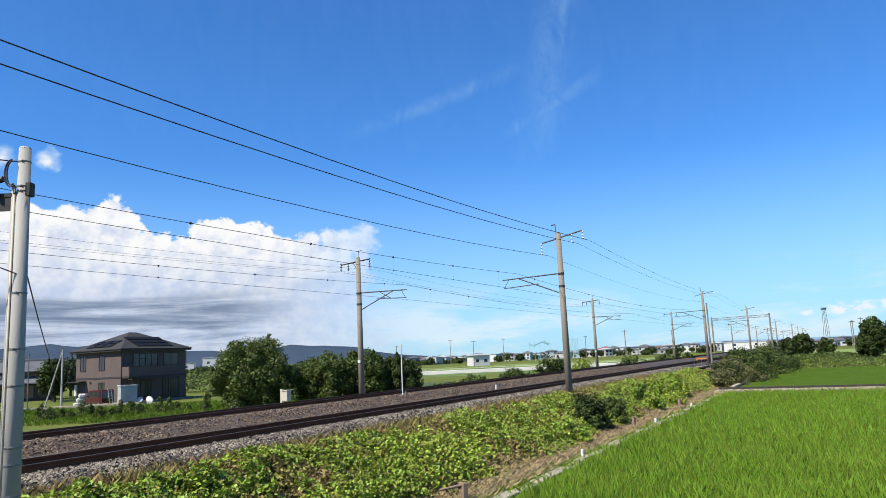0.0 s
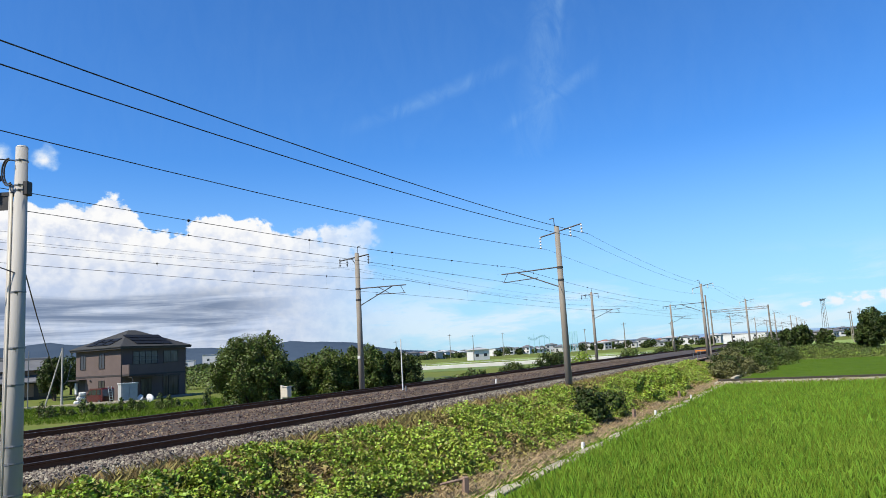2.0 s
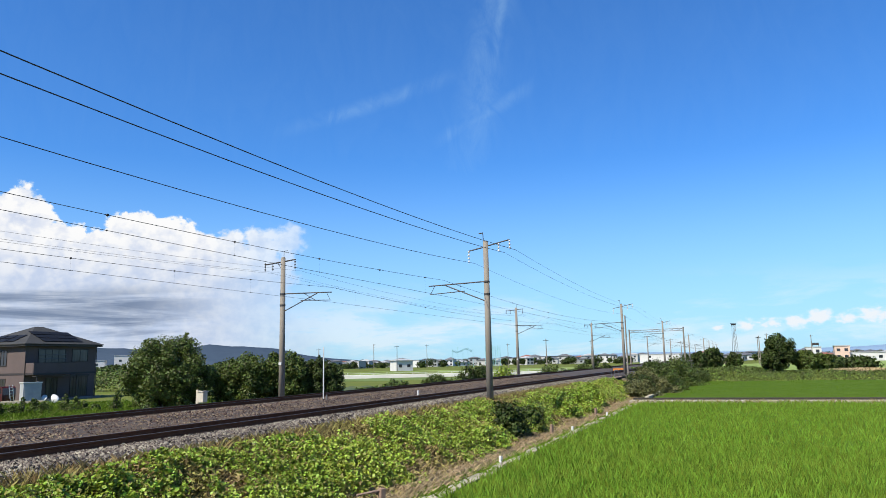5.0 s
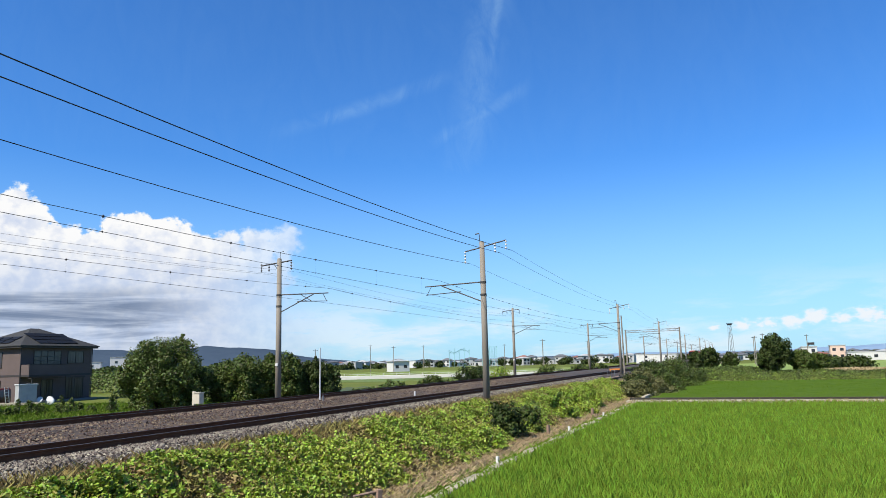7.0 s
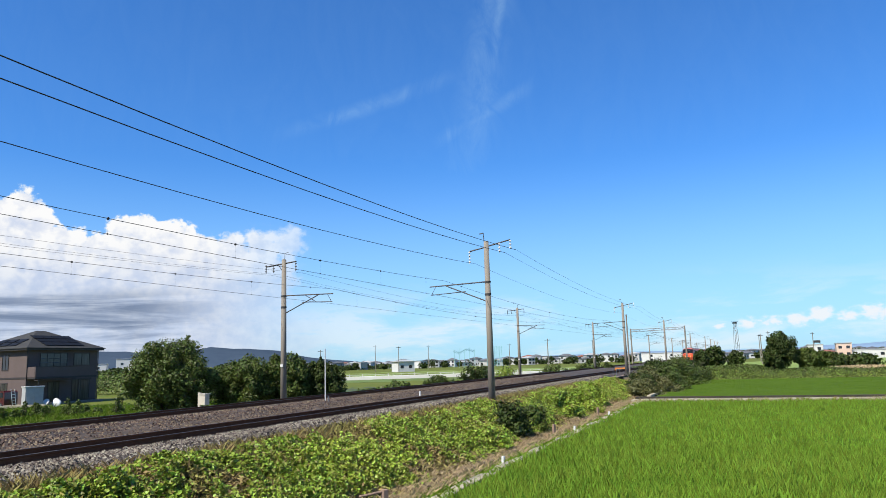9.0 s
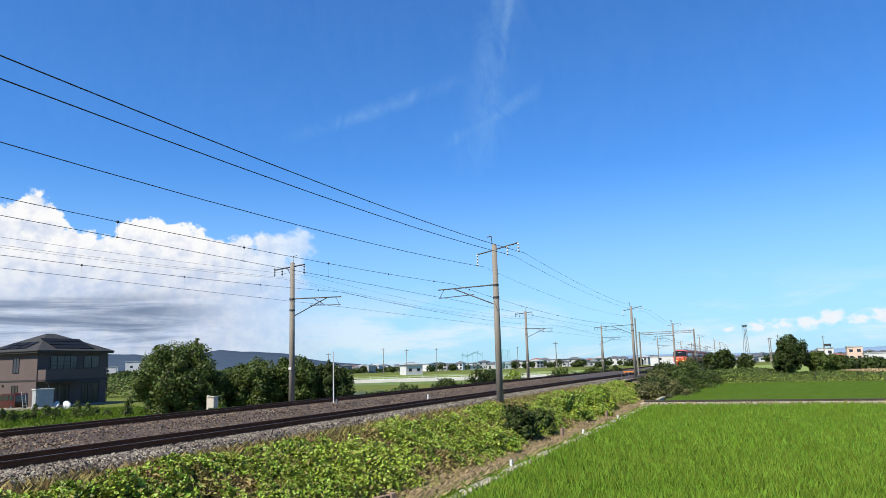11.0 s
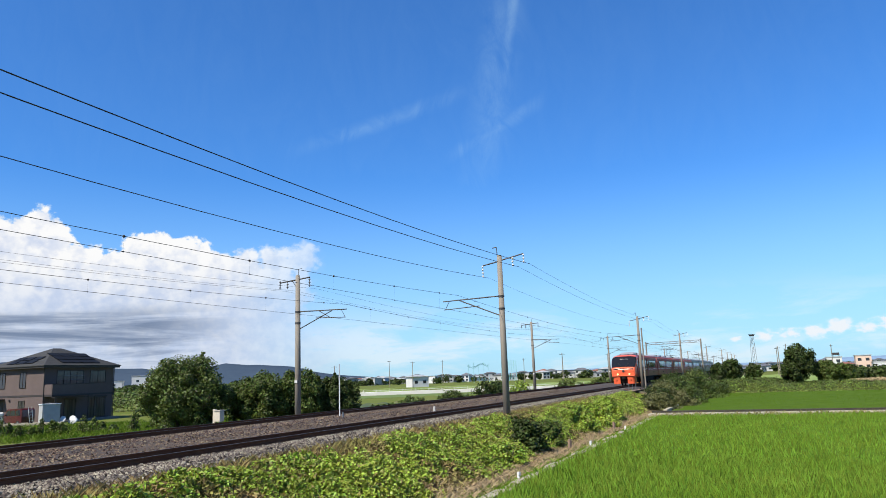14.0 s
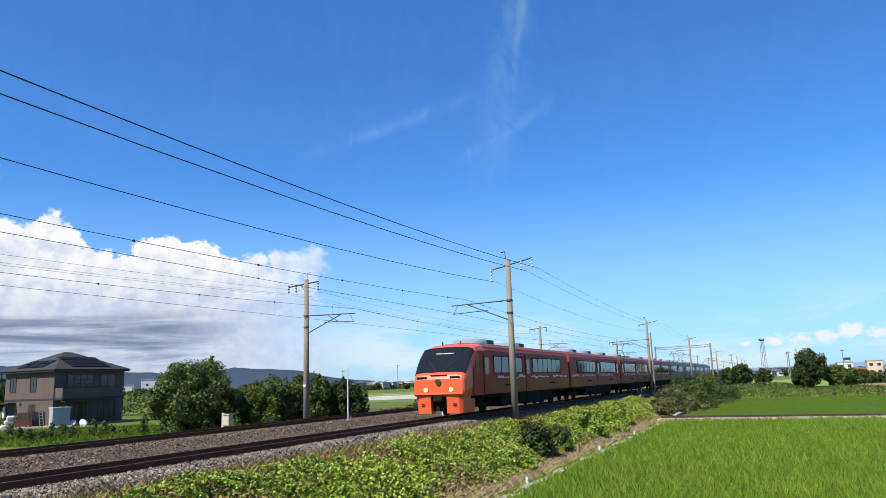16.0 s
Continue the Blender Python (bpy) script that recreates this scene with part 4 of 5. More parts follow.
def kei_car():
    """A tall small car, its front towards local x."""
    t = thing("car", "small tall maroon car parked beside the house", "car", pose(-39.6, 81.6, 0.32, 0, 0, 150))
    part("body", poly(B(), [(-1.68, 0.32), (1.65, 0.32), (1.70, 0.62), (1.62, 0.95), (1.12, 1.06), (0.72, 1.66), (0.55, 1.74), (-1.45, 1.78), (-1.66, 1.62), (-1.70, 0.9)], -0.73, 0.73), M_RED, t)
    for y in (-0.735, 0.735):
        for pts in ([(-1.5, 1.08), (-0.72, 1.07), (-0.72, 1.60), (-1.4, 1.62)], [(-0.62, 1.07), (0.12, 1.06), (0.12, 1.58), (-0.62, 1.60)], [(0.22, 1.06), (0.95, 1.08), (0.62, 1.56), (0.22, 1.58)]):
            part("side_window", poly(B(), pts, y - 0.01, y + 0.01), M_GLASS, t)
    part("windscreen", poly(B(), [(1.125, 1.08), (1.145, 1.09), (0.755, 1.66), (0.735, 1.65)], -0.64, 0.64), M_GLASS, t)
    part("bumper", box(B(), 1.62, 1.76, -0.72, 0.72, 0.26, 0.5, 0.04), M_RED, t)
    for x in (-1.15, 1.15):
        for y in (-0.68, 0.68):
            w = part("wheel", rod(B(), (x, y - 0.08, 0.28), (x, y + 0.08, 0.28), 0.28, n=16), M_BLACK, t)
            part("rim", rod(B(), (x, y - 0.085, 0.28), (x, y + 0.085, 0.28), 0.17, n=12), M_STEEL, w)
    for y in (-0.52, 0.52):
        part("headlight", box(B(), 1.60, 1.70, y - 0.17, y + 0.17, 0.68, 0.86, 0.02), M_PORC, t)
        part("door_mirror", box(B(), 0.78, 0.9, y * 1.6 - 0.06, y * 1.6 + 0.06, 1.05, 1.2, 0.02), M_RED, t)
    return t


kei_car()
t = thing("stacked_bags", "heap of white sacks beside the maroon car", "sacks", pose(-42.0, 81.6, 0.32, 0, 0, 30))
for x, y, z in ((0, 0, 0), (0.7, 0.1, 0), (0.3, 0.1, 0.5), (0.9, -0.1, 0.45), (0.5, 0.0, 0.95)):
    bm = box(B(), x - 0.38, x + 0.38, y - 0.3, y + 0.3, z, z + 0.48, 0.12)
    part("bag", bm, M_WHITE, t)
t = thing("ladder", "pale aluminium ladder leaning on the shed", "ladder", pose(-36.9, 79.0, 0.32, -12, 0, 62))
for x in (-0.2, 0.2):
    part("stile", box(B(), x - 0.025, x + 0.025, -0.02, 0.02, 0, 2.0), M_GREYP, t)
for i in range(6):
    part("rung", rod(B(), (-0.2, 0, 0.25 + 0.3 * i), (0.2, 0, 0.25 + 0.3 * i), 0.015, n=6), M_WHITE, t)
t = thing("storage_shed", "pale grey steel storage shed beside the house", "shed", pose(-35.4, 79.4, 0.32, 0, 0, 40))
part("body", box(B(), -0.85, 0.85, -0.6, 0.6, 0, 2.1, 0.02), M_GREYP, t)
part("roof", box(B(), -0.92, 0.92, -0.67, 0.67, 2.1, 2.2), M_WHITE, t)
for x in (-0.36, 0.36):
    part("door", box(B(), x - 0.34, x + 0.34, -0.63, -0.6, 0.1, 1.85), M_GREYP, t)
for i, (x, y) in enumerate(((-34.3, 79.8), (-33.6, 80.6), (-33.2, 79.9))):
    bm = B()
    bmesh.ops.create_icosphere(bm, subdivisions=3, radius=0.36, matrix=Matrix.Diagonal((1, 0.8, 1.15, 1)))
    for v in bm.verts:
        v.co += Vector((math.sin(v.co.z * 7 + i), math.cos(v.co.x * 6), math.sin(v.co.y * 8))) * 0.11
    o = part("garden_bag", bm, M_WHITE, smooth=True)
    single(o, "white plastic sack standing beside the house", "sack", pose(x, y, 0.72), "white sacks")
bm = box(B(), -7, 7, -0.1, 0.1, -0.3, 0.28, 0.02)
single(part("garden_wall", bm, M_LEDGE), "low grey concrete garden wall", "garden wall", pose(-40.5, 77.0, 0.4, 0, 0, 12), kind="structure")
for i in range(20):
    u = i / 19
    bush("shrub", -34.5 + 13.5 * u + (i * 37 % 5) * 0.2, 57.5 + 5.5 * u + (i * 53 % 7) * 0.35, 0.3, 0.7 + 0.32 * (i * 7 % 4), 0.6 + 0.3 * (i % 3), "young spindly green shrub in a row on the lawn", M_LEAF, n=650, leaf=0.09, seed=60 + i)


def post(name, label, category, x, y, z, h, r, material, lean=(0, 0), group=""):
    o = part(name, rod(B(), (0, 0, -0.3), (lean[0], lean[1], h), r, r * 0.8, 8), material)
    return single(o, label, category, pose(x, y, z), group)


post("thin_pole", "thin pale steel pole by the old house", "pole", -44.3, 76.0, 0.4, 6.0, 0.06, M_STEEL)
t = thing("braced_pole", "pale concrete pole with a leaning brace", "pole", pose(-42.9, 80.0, 0.4))
part("pole", rod(B(), (0, 0, -0.3), (0, 0, 6.3), 0.13, 0.09, 10), M_CONC_PALE, t)
part("brace", rod(B(), (-1.6, -0.6, -0.3), (-0.05, 0, 6.0), 0.08, 0.07, 8), M_CONC_PALE, t)

n = 26000
x, y = -48 + 34 * rng.random(n), 52 + 26 * rng.random(n)
keep = (sp(x, y)[1] > 12.5) & (y < 77 + 0.2 * (x + 40))
q = np.stack([x, y, ground_z(*sp(x, y)) - 0.02], 1)[keep]
tagged(blades("lawn_grass", q, 0.16 + 0.22 * np.abs(np.sin(q[:, 0] * 0.9) * np.sin(q[:, 1] * 0.7)), 0.02, 1.2, M_RICE_DK), "rough uneven lawn grass before the house", "grass", kind="stuff")

# ---- beside the tracks ----
t = thing("signal_box", "small white trackside relay cabinet on a post", "cabinet", pose(-9.2, 39.8, 1.55, 0, 0, -HEAD))
part("cabinet", box(B(), -0.06, 0.32, -0.18, 0.18, 0.3, 0.85, 0.02), M_CREAM, t)
part("lid", box(B(), -0.09, 0.35, -0.21, 0.21, 0.85, 0.9), M_CREAM, t)
part("post", box(B(), -0.24, -0.11, -0.08, 0.08, -0.5, 0.95, 0.01), M_CREAM, t)
part("leg", rod(B(), (0.14, 0, -0.5), (0.14, 0, 0.36), 0.04), M_STEEL, t)
post("marker_post", "thin white marker post between the tracks", "post", -2.75, 39.0, 1.6, 3.0, 0.035, M_WHITE)
post("short_stub", "short grey steel stub beside the marker post", "post", -2.55, 38.4, 1.6, 0.55, 0.05, M_STEEL)
post("white_peg", "small white distance peg in the ballast", "peg", 2.55, 45.2, 1.7, 0.3, 0.065, M_WHITE)
for s, p in ((24.4, -6.62), (35.7, -6.66), (45.3, -6.7)):
    v = at(s, p)
    o = part("boundary_stake", box(B(), -0.05, 0.05, -0.05, 0.05, -0.3, 0.3, 0.012), M_WHITE)
    single(o, "short white concrete boundary stake in the grass", "stake", pose(v.x, v.y, 0.18, 0, 3, 20 + s), "boundary stakes")
for s, p in ((16.4, -6.15), (34.0, -6.05), (45.5, -6.0)):
    v = at(s, p)
    t = thing("wooden_stub", "weathered brown wooden post stub", "post", pose(v.x, v.y, 0.2, 0, 2, 30), "wooden stubs")
    part("stub", box(B(), -0.07, 0.07, -0.07, 0.07, -0.3, 0.5, 0.015), M_STUB, t)
    if s == 16.4:
        part("crosspiece", rod(B(), (0.05, 0.0, 0.46), (-0.62, 0.15, 0.36), 0.035, 0.03), M_STUB, t, "broken bleached branch")


def signal_pole():
    """The slim concrete pole near the camera, with its conduit, bands and cables."""
    t = thing("utility_pole", "slim grey concrete utility pole with conduit and cables", "utility pole", pose(*POLE))
    h = POLE_TOP - POLE[2]
    part("pole", rod(B(), (0, 0, -0.6), (0, 0, h), 0.136, 0.088, 24), M_CONC_PALE, t, smooth=True)
    part("cap", rod(B(), (0, 0, h), (0, 0, h + 0.025), 0.09, 0.075, 20), M_PORC, t)
    part("conduit", rod(B(), (-0.155, -0.03, -0.5), (-0.135, -0.03, h - 0.6), 0.032, n=12), M_CONC_PALE, t, "grey conduit pipe", smooth=True)
    part("conduit", rod(B(), (-0.118, -0.082, -0.5), (-0.10, -0.07, h - 0.75), 0.018, n=12), M_CREAM, t, "pale conduit pipe", smooth=True)
    for z in (0.9, 1.35, 1.6, 2.5, 3.05, 3.9, h - 0.62, h - 0.7, h - 0.22):
        r = 0.137 - 0.048 * z / h + 0.006
        part("band", rod(rod(B(), (0, 0, z - 0.012), (0, 0, z + 0.012), r, r, 20), (0.02, -r - 0.02, z), (0.06, -r + 0.01, z), 0.015), M_STEEL, t)
    part("bracket", box(box(B(), -0.62, -0.05, -0.06, 0.02, h - 0.78, h - 0.72), -0.45, -0.12, -0.05, -0.02, h - 1.0, h - 0.76), M_DARK, t)
    part("clamp", box(B(), 0.07, 0.15, -0.08, 0.06, h - 0.78, h - 0.56, 0.01), M_DARK, t)
    part("cable_end", rod(rod(B(), (-0.42, -0.1, h - 0.55), (-0.26, -0.1, h - 0.5), 0.05), (-0.36, -0.1, h - 0.6), (-0.36, -0.1, h - 0.78), 0.03), M_DARK, t)
    for k, (rx, rz) in enumerate(((0.11, 0.22), (0.075, 0.19))):
        cu = bpy.data.curves.new("cable_loop", "CURVE")
        cu.dimensions, cu.bevel_depth = "3D", 0.013
        q = cu.splines.new("POLY")
        pts = [(-0.12 - rx * math.sin(a), -0.13, h - 0.42 + rz * math.cos(a)) for a in [i * 0.33 for i in range(12)]]
        q.points.add(len(pts) - 1)
        for o, c in zip(q.points, pts):
            o.co = (*c, 1)
        cu.materials.append(M_WIRE)
        new("cable_loop", cu).parent = t
    return t


POLE, POLE_TOP = (-6.60, 11.0, 1.1), 7.29
signal_pole()
top = Vector((POLE[0], POLE[1], POLE_TOP))
wire("pole_cable", [top + Vector((-0.1, 0, -0.2)), top + Vector((-14, -6, 1.6))], 0.010, "black cable hung from the utility pole", sag=0.3, group="pole cables")
wire("pole_cable", [top + Vector((-5.0, -3.0, 0.8)), top + Vector((0.0, -0.1, -2.0))], 0.010, "black service cable running down to the pole", sag=0.1, group="pole cables")
wire("guy_wire", [top + Vector((0.03, 0, -1.75)), (-43.0, 82.0, 5.2)], 0.012, "thin black cable running from the pole to the house", sag=2.2, group="pole cables")

# ---- bridge and the bank beyond it ----
t = thing("rail_bridge", "small dark steel railway bridge over the ditch", "bridge", turned(BRIDGE, 0, 0))
for x in (-0.75, 0.75):
    part("girder", box(B(), x - 0.14, x + 0.14, -4.2, 4.2, 1.15, 1.72, 0.02), M_RUST, t)
part("deck", box(B(), -1.6, 1.6, -4.2, 4.2, 1.72, 1.76), M_DARK, t)
part("walkway", box(B(), 1.7, 2.5, -5.5, 6.5, 1.62, 1.72), M_STUB, t, "brown weathered walkway boards")
for y in (-3.9, 3.9):
    part("abutment", box(B(), -2.6, 2.7, y - 0.35, y + 0.35, -0.6, 1.12, 0.03), M_CONC, t)
for y in (-2.2, 0.0, 2.2):
    part("pier", box(B(), 1.6, 1.8, y - 0.1, y + 0.1, -0.5, 1.62), M_DARK, t)
    part("rail_post", rod(B(), (2.45, y, 1.7), (2.45, y, 2.5), 0.025), M_STEEL, t)
t = thing("orange_barrier", "small orange painted barrier between the tracks", "barrier", turned(110, 2.4, 1.70))
for x in (-0.65, 0.0, 0.65):
    part("post", box(B(), x - 0.06, x + 0.06, -0.06, 0.06, -0.2, 0.46), M_YELLOW, t)
part("board", box(B(), -0.75, 0.75, -0.05, 0.03, 0.26, 0.46), M_YELLOW, t)


def bank_bush(x, y, h, w, label, material, seed, n=7500, leaf=0.12, z=0.1):
    return bush("bush", x, y, z, h, w, label, material, n, leaf, seed)


M_OLIVE = mat("olive_leaf", (0.078, 0.088, 0.022), (0.13, 0.122, 0.034), 0.6, scale=0.7, fine=4, island=0.6, bump=0, trans=0.2)
k = 0
for s, p, h, w, mt, lab in ((65, -6.3, 1.8, 3.0, M_OLIVE, "olive shrub on the railway bank"),
                            (69.0, -5.8, 2.1, 3.4, M_LEAF_DK, "dark green shrub on the railway bank"), (71, -6.4, 2.8, 4.0, M_OLIVE, "olive shrub on the railway bank"),
                            (76, -7.0, 3.0, 4.4, M_LEAF, "leafy green shrub on the railway bank"), (81, -6.4, 3.2, 4.6, M_LEAF_DK, "dark green shrub on the railway bank"),
                            (86, -7.6, 3.3, 4.8, M_LEAF, "leafy green shrub on the railway bank"), (92, -7.0, 3.4, 5.0, M_LEAF, "leafy green shrub on the railway bank"),
                            (99, -8.0, 3.4, 5.4, M_LEAF_DK, "dark green shrub on the railway bank"), (82, -4.2, 3.0, 3.4, M_LEAF_DK, "dark bushy shrub close to the track"),
                            (89, -4.4, 3.3, 3.6, M_LEAF_DK, "dark bushy shrub close to the track"), (97, -4.6, 3.4, 3.8, M_LEAF_DK, "dark bushy shrub close to the track")):
    v = at(s, p)
    bank_bush(v.x, v.y, h, w, lab, mt, 100 + k)
    k += 1
# bushes on the near bank
for s, p, h, w, mt, lab in ((31.5, -4.7, 1.5, 2.0, M_LEAF_DK, "dark green bush on the vine-covered bank"), (34.5, -5.0, 1.3, 1.8, M_LEAF, "green bush on the vine-covered bank"),
                            (27.5, -5.0, 0.9, 1.7, M_KUDZU, "bright green leafy mound on the bank"), (42, -4.6, 1.4, 2.2, M_KUDZU, "bright green leafy mound on the bank"),
                            (47, -4.8, 1.5, 2.4, M_KUDZU, "bright green leafy mound on the bank"), (52, -4.4, 1.4, 2.4, M_KUDZU, "bright green leafy mound on the bank")):
    v = at(s, p)
    bush("bush", v.x, v.y, float(ground_z(s, p)) - 0.1, h, w, lab, mt, 5200, 0.095, 140 + k)
    k += 1
# growth between the far track and the plain
for x, y, h, w, mt, lab in ((11.3, 86, 3.6, 4.6, M_LEAF_DK, "dark round bush behind the far track"), (15.6, 88, 2.6, 4.0, M_KUDZU, "light green bush behind the far track"),
                            (23.5, 98, 2.6, 4.6, M_LEAF, "green bush behind the far track"), (6.5, 78, 2.0, 4.5, M_LEAF, "low green bush behind the far track"),
                            (2.0, 72, 1.8, 4.0, M_LEAF, "low green bush behind the far track"), (34.0, 118, 2.6, 5.0, M_LEAF, "green bush behind the far track"),
                            (40.0, 128, 2.8, 5.0, M_LEAF_DK, "dark green bush behind the far track"), (29.0, 108, 2.2, 5.0, M_LEAF, "green bush behind the far track")):
    bush("bush", x, y, 0.3, h, w, lab, mt, 4200, 0.16, 160 + k)
    k += 1


def hedge(name, x0, y0, x1, y1, h, w, n, material, leaf, label, z=0.1):
    """A long rough bank of growth from one place to another."""
    L = math.hypot(x1 - x0, y1 - y0)
    u, q = rng.random(n), rng.random(n) * 2 - 1
    g = 0.75 + 0.25 * np.sin(u * L * 0.35) * np.sin(u * L * 0.13 + 1) + rng.normal(0, 0.05, n)
    top = h * g * np.sqrt(np.clip(1 - q * q, 0, 1))
    zz = z + top * (1 - 0.35 * rng.random(n) ** 2)
    ox, oy = -(y1 - y0) / L * w / 2, (x1 - x0) / L * w / 2
    pts = np.stack([x0 + (x1 - x0) * u + ox * q, y0 + (y1 - y0) * u + oy * q, zz], 1)
    nr = np.stack([ox * q, oy * q, np.full(n, w * 0.3)], 1) / w * 2
    return tagged(leaf_cloud(name, pts, nr, leaf, material), label, "hedge", kind="stuff")


hedge("vine_hedge", 41, 97, 82, 82, 2.0, 7, 42000, M_LEAF, 0.13, "green scrub bank at the end of the far rice field")
hedge("vine_hedge", 41, 96.6, 82, 81.6, 1.9, 7, 6000, M_KUDZU, 0.11, "bright vines over the bank at the far field")
hedge("vine_hedge", 40, 112, 62, 112, 2.4, 8, 20000, M_LEAF, 0.18, "green scrub behind the far rice field")
hedge("dry_hedge", 61, 95, 96, 83, 0.6, 5, 9000, M_DRY, 0.12, "dry yellow weeds along the far field edge", 1.1)
hedge("river_scrub", -2, 70, 27, 104, 1.3, 5, 7000, M_LEAF, 0.2, "low green scrub behind the far track", 0.2)
hedge("river_scrub", 0, 72, 27, 104, 1.2, 5, 4000, M_KUDZU, 0.18, "light green weeds behind the far track", 0.2)
for x, y, h, w, sd in ((63.2, 110, 6.6, 5.4, 1), (61.6, 109.4, 4.0, 3.6, 4), (67.4, 110, 3.5, 4.4, 2), (70.4, 110, 2.9, 4.0, 3)):
    tree("tree", x, y, 0.9, h, w, "dark leafy tree on the far field edge", M_LEAF_DK if sd in (1, 4) else M_LEAF, n=16000, leaf=0.18, seed=200 + sd, trunk=0.02)
for x, y, h, w, sd in ((63.8, 140, 4.6, 3.2, 1), (67.9, 143, 5.3, 4.8, 2), (74.0, 146, 4.3, 3.6, 3), (79, 122, 3.0, 7, 5), (86, 124, 2.6, 7, 6)):
    tree("tree", x, y, 0.3, h, w, "dark leafy tree among far fields", M_LEAF_DK, n=3000, leaf=0.38, seed=220 + sd, trunk=0.1)

for i, (a0, a1) in enumerate(((3, 34), (30, 62))):
    u, v = at(a0, 12.6), at(a1, 12.3)
    hedge("track_weeds", u.x, u.y, v.x, v.y, 0.55, 3.4, 7000, (M_WEED, M_LEAF)[i], 0.12, "rough weeds along the far track", 0.75)

# ---- portal over the tracks ----
a, b = Vector((65.5, 184.0, 0)), Vector((75.5, 173.5, 0))
t = thing("track_portal", "wide steel portal gantry over the tracks", "gantry")
for q in (a, b):
    part("leg", rod(B(), (q.x, q.y, 0.5), (q.x, q.y, 10.9), 0.22, 0.17, 12), M_CONC, t)
for z in (10.6, 10.1):
    part("beam", rod(B(), (a.x, a.y, z), (b.x, b.y, z), 0.07), M_STEEL, t)
for i in range(8):
    p0, p1 = a.lerp(b, i / 8), a.lerp(b, (i + 1) / 8)
    z0, z1 = (10.1, 10.6) if i % 2 else (10.6, 10.1)
    part("lattice", rod(B(), (p0.x, p0.y, z0), (p1.x, p1.y, z1), 0.04, n=5), M_STEEL, t)

# ---- floodlight tower and far poles ----
t = thing("floodlight_tower", "slim lattice floodlight tower far off", "light tower", pose(102.0, 200.0, 0.2))
for x, y in ((-0.7, -0.7), (0.7, -0.7), (0.7, 0.7), (-0.7, 0.7)):
    part("leg", rod(B(), (x, y, 0), (x * 0.45, y * 0.45, 12), 0.06, 0.05, 6), M_STEEL, t)
for i in range(10):
    z, k0, k1 = 1.2 * i, 0.7 - 0.0385 * i, 0.7 - 0.0385 * (i + 1)
    part("brace", rod(B(), (-k0, -k0, z), (k1, -k1, z + 1.2), 0.05, n=5), M_STEEL, t)
part("lamp_frame", box(B(), -0.6, 0.6, -0.3, 0.3, 12.0, 12.35), M_DARK, t)
part("top_bar", box(B(), -0.9, 0.9, -0.1, 0.1, 12.4, 12.55), M_DARK, t)
for x, y, h in ((50, 212, 9.5), (-1, 330, 12), (25, 360, 12), (120, 215, 10), (136, 250, 10), (90, 300, 11), (-20, 260, 9), (8, 280, 10), (60, 330, 11), (150, 240, 10), (112, 205, 9)):
    t = thing("power_pole", "far slim concrete power pole with a cross-arm", "power pole", pose(x, y, 0.2, 0, 0, 20), "far power poles")
    part("pole", rod(B(), (0, 0, 0), (0, 0, h), 0.16, 0.11, 8), M_CONC, t)
    part("cross_arm", box(B(), -0.9, 0.9, -0.05, 0.05, h - 0.5, h - 0.38), M_DARK, t)

post("signal_pole", "slim concrete pole close beside a catenary mast", "pole", 29.1, 82.9, 1.0, 7.6, 0.10, M_CONC)

# ---- pale road on the plain, far fields ----
bm = box(B(), -40, 48, -2.2, 2.2, -0.3, 0.85, 0.03)
single(part("raised_road", bm, M_ROADC), "pale concrete wall of a raised farm road", "road", pose(24, 166, 0.2, 0, 0, -2), kind="structure")
bm = B()
for i in range(30):
    box(bm, -39 + i * 2.9, -38.9 + i * 2.9, -2.3, -2.2, 0.8, 1.4)
box(bm, -39.5, 47.5, -2.28, -2.22, 1.2, 1.26)
single(part("guard_fence", bm, M_WHITE), "thin white guard fence along the farm road", "fence", pose(24, 166, 0.2, 0, 0, -2))
M_CROP = mat("pale_crop", (0.168, 0.224, 0.0385), (0.133, 0.196, 0.028), 0.9, scale=0.06, fine=1.0, bump=0.3)
M_REED = mat("reed_green", (0.07, 0.119, 0.021), (0.098, 0.14, 0.0315), 0.9, scale=0.2, fine=2.0, bump=0.6)
M_WET = mat("wet_paddy", (0.049, 0.07, 0.042), (0.07, 0.091, 0.0525), 0.95, spec=0.1, scale=0.2, fine=2.0, bump=0.3)


def patch(name, x0, x1, y0, y1, z, material, label):
    xx, yy = np.meshgrid(np.linspace(x0, x1, 30), np.linspace(y0, y1, 24), indexing="ij")
    zz = z + rng.normal(0, 0.06, xx.shape)
    ix = np.arange(xx.size).reshape(xx.shape)
    q = np.stack([ix[:-1, :-1], ix[1:, :-1], ix[1:, 1:], ix[:-1, 1:]], -1).reshape(-1, 4)
    return tagged(np_mesh(name, np.stack([xx, yy, zz], -1).reshape(-1, 3), q, material), label, "field", kind="stuff")


patch("crop_field", -80, 90, 174, 290, 0.36, M_CROP, "pale green crop field on the plain")
patch("crop_field", 70, 260, 150, 280, 0.36, M_CROP, "pale green crop field on the plain")
patch("reed_strip", -8, 60, 140, 160, 0.35, M_REED, "strip of darker green reeds on the plain")
patch("wet_field", -9, 8, 74, 110, 0.36, M_WET, "wet blue-green paddy behind the far track")

# ---- town ----
GROUP = "far town houses"


